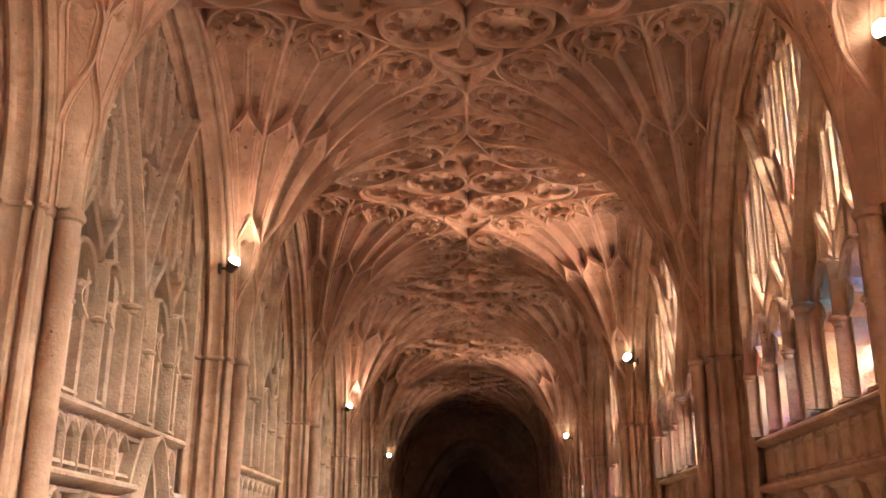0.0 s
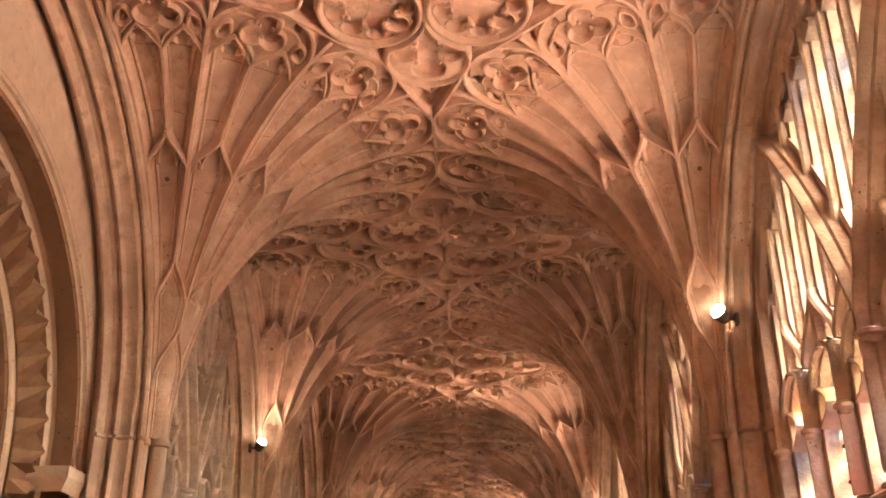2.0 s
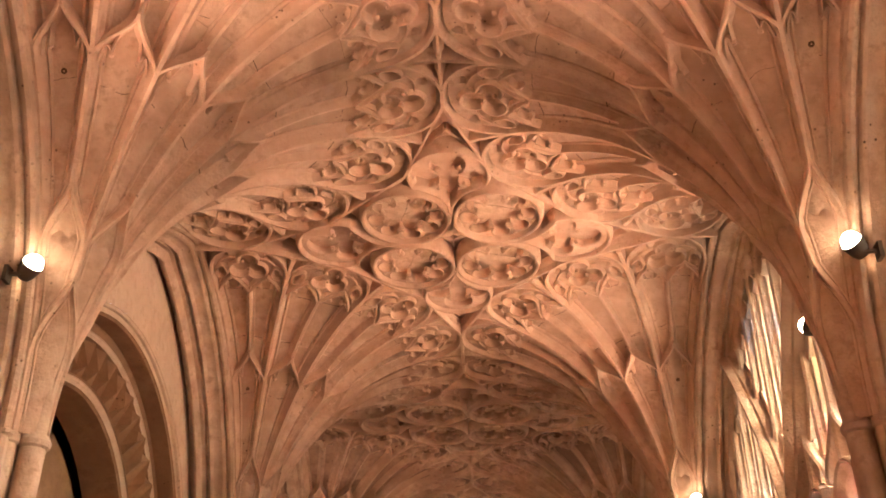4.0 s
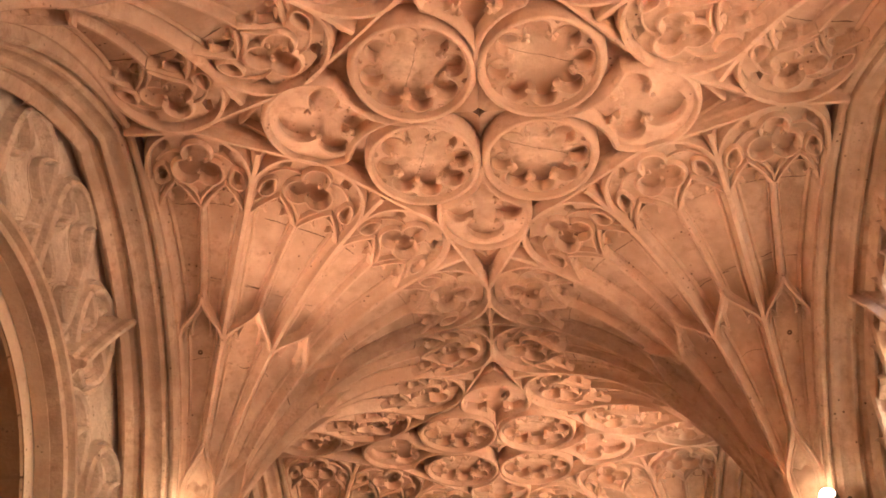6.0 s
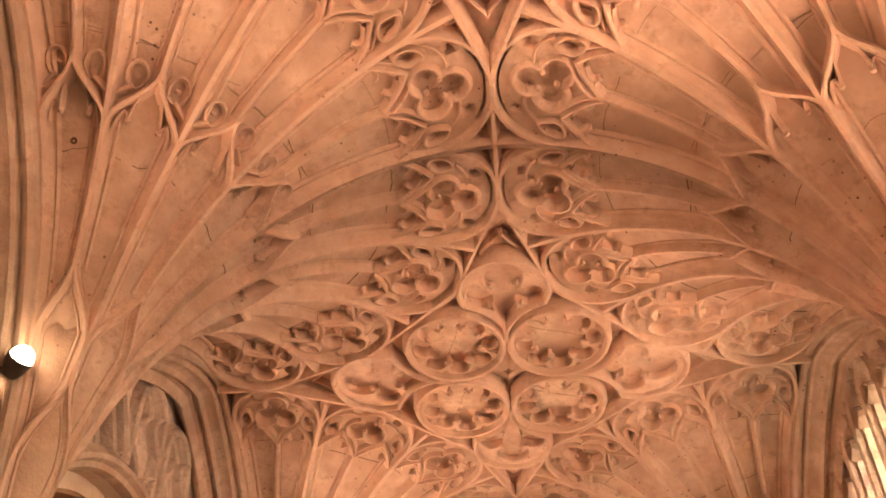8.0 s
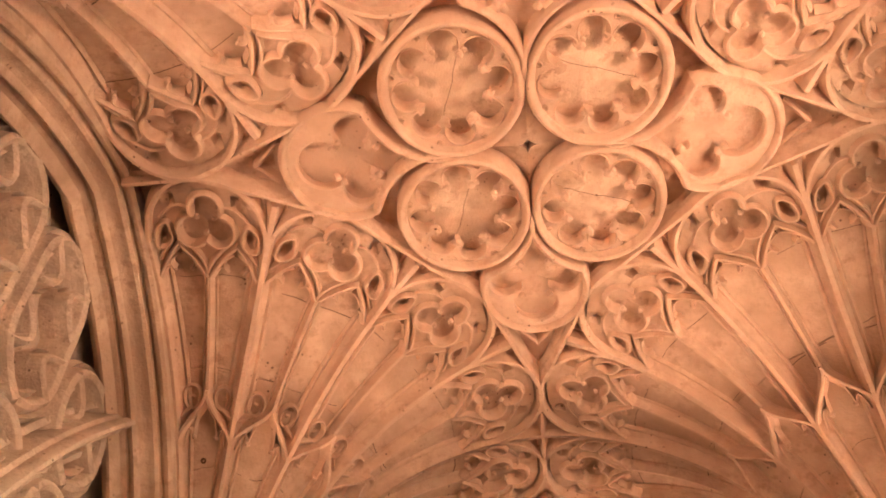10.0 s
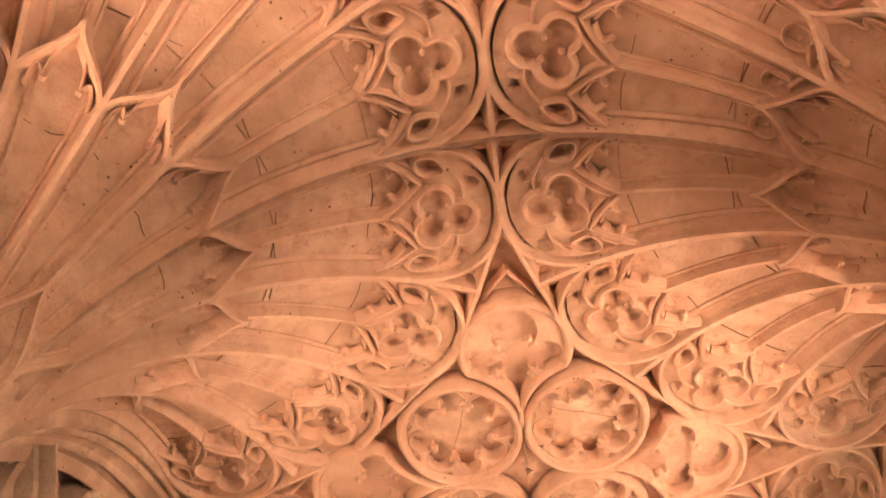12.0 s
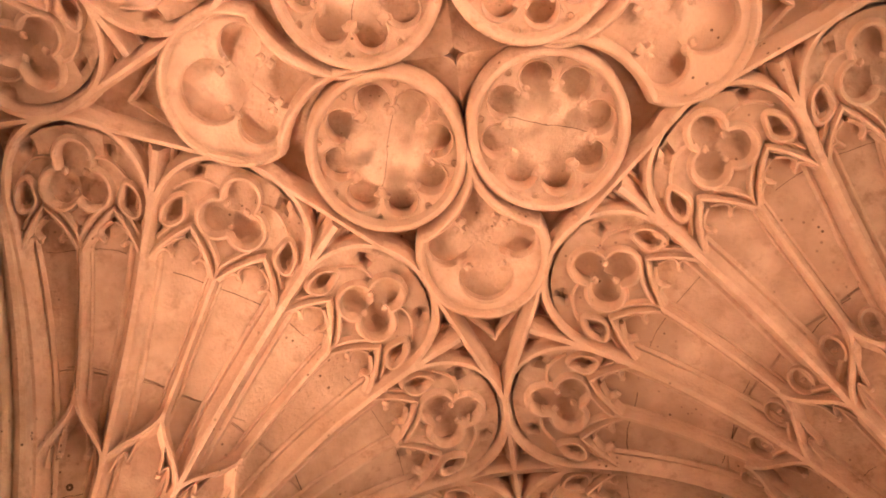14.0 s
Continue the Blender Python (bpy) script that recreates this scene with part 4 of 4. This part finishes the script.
bays = list(zip(PIERS[:-1], PIERS[1:]))
for n, (a, b) in enumerate(bays):
    if n < 9:
        window_wall(a, b, 1)
    else:
        blind_wall(a, b, 1)
    if n == 3:      # the recessed arch with a traceried spandrel
        centre, spring, radius = -2.35, 3.2, 1.36
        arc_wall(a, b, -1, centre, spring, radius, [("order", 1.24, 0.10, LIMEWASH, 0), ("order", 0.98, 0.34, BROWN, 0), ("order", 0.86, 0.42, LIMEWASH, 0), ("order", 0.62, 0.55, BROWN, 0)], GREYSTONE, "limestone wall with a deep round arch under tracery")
        hood(a, b, -1, centre, spring, radius + 0.05, WALLSTONE)
    elif n == 4:    # the arch with the zigzag order
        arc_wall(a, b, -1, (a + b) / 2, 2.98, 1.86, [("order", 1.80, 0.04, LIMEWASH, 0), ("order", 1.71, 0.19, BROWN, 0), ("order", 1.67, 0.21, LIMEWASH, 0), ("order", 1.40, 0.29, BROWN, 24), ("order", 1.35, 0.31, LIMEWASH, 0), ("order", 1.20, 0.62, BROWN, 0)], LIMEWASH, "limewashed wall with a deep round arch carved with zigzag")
    elif n == 5:
        blind_wall(a, b, -1, door=(6.35, 7.15, 1.75, 2.50))
    else:
        blind_wall(a, b, -1, None, 1 if n < 4 else 2)

# spandrel tracery beside the round arch
a, b = bays[3]
top = new("spandrel_tracery")
tagged(top, "carved limestone tracery filling the spandrel beside the arch", "tracery", "", "structure")
mid, half = (a + b) / 2, (b - a) / 2


def outside(v, z):
    return hypot(mid + v + 2.35, z - 3.2) > 1.46


def resampled(line, step=0.04):
    out = []
    for (v0, z0), (v1, z1) in zip(line[:-1], line[1:]):
        n = max(1, int(hypot(v1 - v0, z1 - z0) / step))
        out += [(v0 + (v1 - v0) * j / n, z0 + (z1 - z0) * j / n) for j in range(n)]
    return out + [line[-1]]


spandrel = []
for name, section, line in tracery(a, b, 2.55, 1):
    run, best = [], []
    for p in resampled(line):
        run = run + [p] if outside(*p) else []
        best = run if len(run) > len(best) else best
    if len(best) > 3:
        spandrel.append((name, section, best))
bars_into(top, spandrel, a, b, -1, WALL, GREYSTONE)

# ---------------------------------------------------------------- floor, roof, ends
bd = Build()
bd.box(-3.2, 3.2, PIERS[0] - 0.5, PIERS[-1] + 1.5, -0.2, 0.0)
tagged(part("floor", bd, FLOORSTONE), "worn stone floor of the walk", "floor", "", "structure")
bd = Build()
bd.box(-3.3, 2.8, PIERS[0] - 0.5, PIERS[-1] + 1.5, 6.2, 6.4)
tagged(part("roof", bd, FLOORSTONE), "stone slab over the vault", "roof", "", "structure")
bd = Build()
bd.box(-3.3, 3.3, PIERS[0] - 0.5, PIERS[0] - 0.1, 0, 6.2)
tagged(part("wall_south", bd, WALLSTONE), "plain limestone wall closing the walk", "wall", "", "structure")


def end_wall():
    """The far end: a wall with a pointed arch, orders stepping in to a dark doorway with an oak screen."""
    y = PIERS[-1]
    n = 20

    def arch(r, top, yy, low=0.0):
        pts = [(-r, yy, low)]
        for i in range(2 * n + 1):
            q = i / n - 1
            pts.append((r * q, yy, 2.6 + (top - 2.6) * (1 - abs(q) ** 2.2)))
        return pts + [(r, yy, low)]
    bd = Build()
    outer = [(-2.4, y, 0.0)] + [(-2.4 + 4.8 * i / (2 * n), y, 6.2) for i in range(2 * n + 1)] + [(2.4, y, 0.0)]
    bd.grid([outer, arch(1.75, 4.9, y), arch(1.65, 4.8, y + 0.2), arch(1.5, 4.65, y + 0.22), arch(1.42, 4.5, y + 0.45), arch(1.2, 4.3, y + 0.5), arch(1.15, 4.2, y + 0.9)])
    top = part("wall_north", bd, WALLSTONE)
    tagged(top, "shadowed end wall with a deep pointed stone arch", "wall", "", "structure")
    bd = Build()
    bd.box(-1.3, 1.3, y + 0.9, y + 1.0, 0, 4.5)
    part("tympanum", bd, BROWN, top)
    screen = new("door_screen")
    tagged(screen, "dark oak screen with a rail and turned posts", "screen", "", "structure")
    bd = Build()
    bd.box(-1.2, 1.2, y + 0.6, y + 0.7, 3.05, 3.2)
    part("rail", bd, OAK, screen)
    for i in range(13):
        bd = Build()
        bd.lathe(Matrix.Translation((-1.14 + 0.19 * i, y + 0.65, 0)), [(0.035, 0), (0.035, 2.2), (0.05, 2.3), (0.03, 2.4), (0.03, 3.06)], 8)
        part("post", bd, OAK, screen, smooth=True)
    bd = Build()
    bd.box(-1.2, 1.2, y + 0.62, y + 0.68, 0, 2.2)
    part("panel", bd, OAK, screen)


end_wall()

# ---------------------------------------------------------------- lamps
def spotlight(y, side, power, up=False, dy=-0.34, lift=4.0):
    """A small bronze spotlight on a bracket at the foot of a fan, aimed up at the vault; some are unseen fill."""
    eye = Vector((side * 1.93, y + dy, lift))
    top = new("spotlight")
    top.location = eye
    tagged(top, "small bronze spotlight on a bracket, lit; some are added fill", "lamp", "spotlights along the vault")
    target = Vector((side * 0.9, y + dy * 3, CROWN)) if up else Vector((-side * 0.08, y + math.copysign(1.95, dy), CROWN))
    aim = (target - eye).to_track_quat("Z", "Y").to_matrix().to_4x4()
    bd = Build()
    bd.lathe(aim, [(0.012, -0.085), (0.034, -0.08), (0.046, -0.05), (0.052, -0.01), (0.056, 0.0), (0.056, 0.008), (0.050, 0.008), (0.048, -0.005)], 16)
    part("housing", bd, BLACK, top, smooth=True)
    bd = Build()
    bd.lathe(aim, [(0.048, -0.002), (0.046, 0.020), (0.036, 0.040), (0.020, 0.052), (0.001, 0.056)], 16)
    part("lens", bd, BULB, top, "glowing warm lens", smooth=True)
    bd = Build()
    bd.box(*sorted((side * 0.02, side * 0.12)), -0.010, 0.010, -0.055, -0.040)
    bd.box(*sorted((side * 0.10, side * 0.12)), -0.03, 0.03, -0.09, -0.01)
    part("bracket", bd, BLACK, top)
    lamp = bpy.data.lights.new("spot", "SPOT")
    lamp.energy, lamp.color, lamp.spot_size, lamp.spot_blend, lamp.shadow_soft_size = power, LAMP_COLOR, radians(140 if up else 88), 1.0, 0.05 if up else 0.10
    ob = new("spot", lamp)
    ob.parent = top
    ob.matrix_basis = aim @ Matrix.Translation((0, 0, 0.065)) @ Matrix.Rotation(pi, 4, "X")
    return top


# piers 0 and 1, east of 2, west of 3: unseen lamps added as fill
for n, side, power, up in ((0, 1, 16, 0), (0, -1, 30, 0), (1, 1, 16, 0), (1, -1, 26, 0), (2, -1, 62, 0), (2, 1, 22, 0), (3, 1, 50, 0), (3, -1, 24, 0), (4, -1, 52, 0), (4, 1, 14, 0), (5, 1, 40, 0), (6, -1, 7, 1), (7, 1, 78, 0), (8, -1, 8, 1), (9, 1, 60, 0), (10, -1, 20, 0)):
    spotlight(PIERS[n], side, power, up)
spotlight(PIERS[4], 1, 46, False, 0.42, 3.95)
# the next two stand out of view, added to brighten the opposite fans
spotlight(PIERS[2], -1, 38, False, 0.42, 3.95)
spotlight(PIERS[3], 1, 32, False, 0.42, 3.95)
spotlight(PIERS[2], 1, 64, False, 0.42, 3.95)
# unseen wash lamps added at pier 1 for the fans of pier 2
spotlight(PIERS[1], 1, 66, False, 0.42, 3.95)
spotlight(PIERS[1], -1, 40, False, 0.42, 3.95)
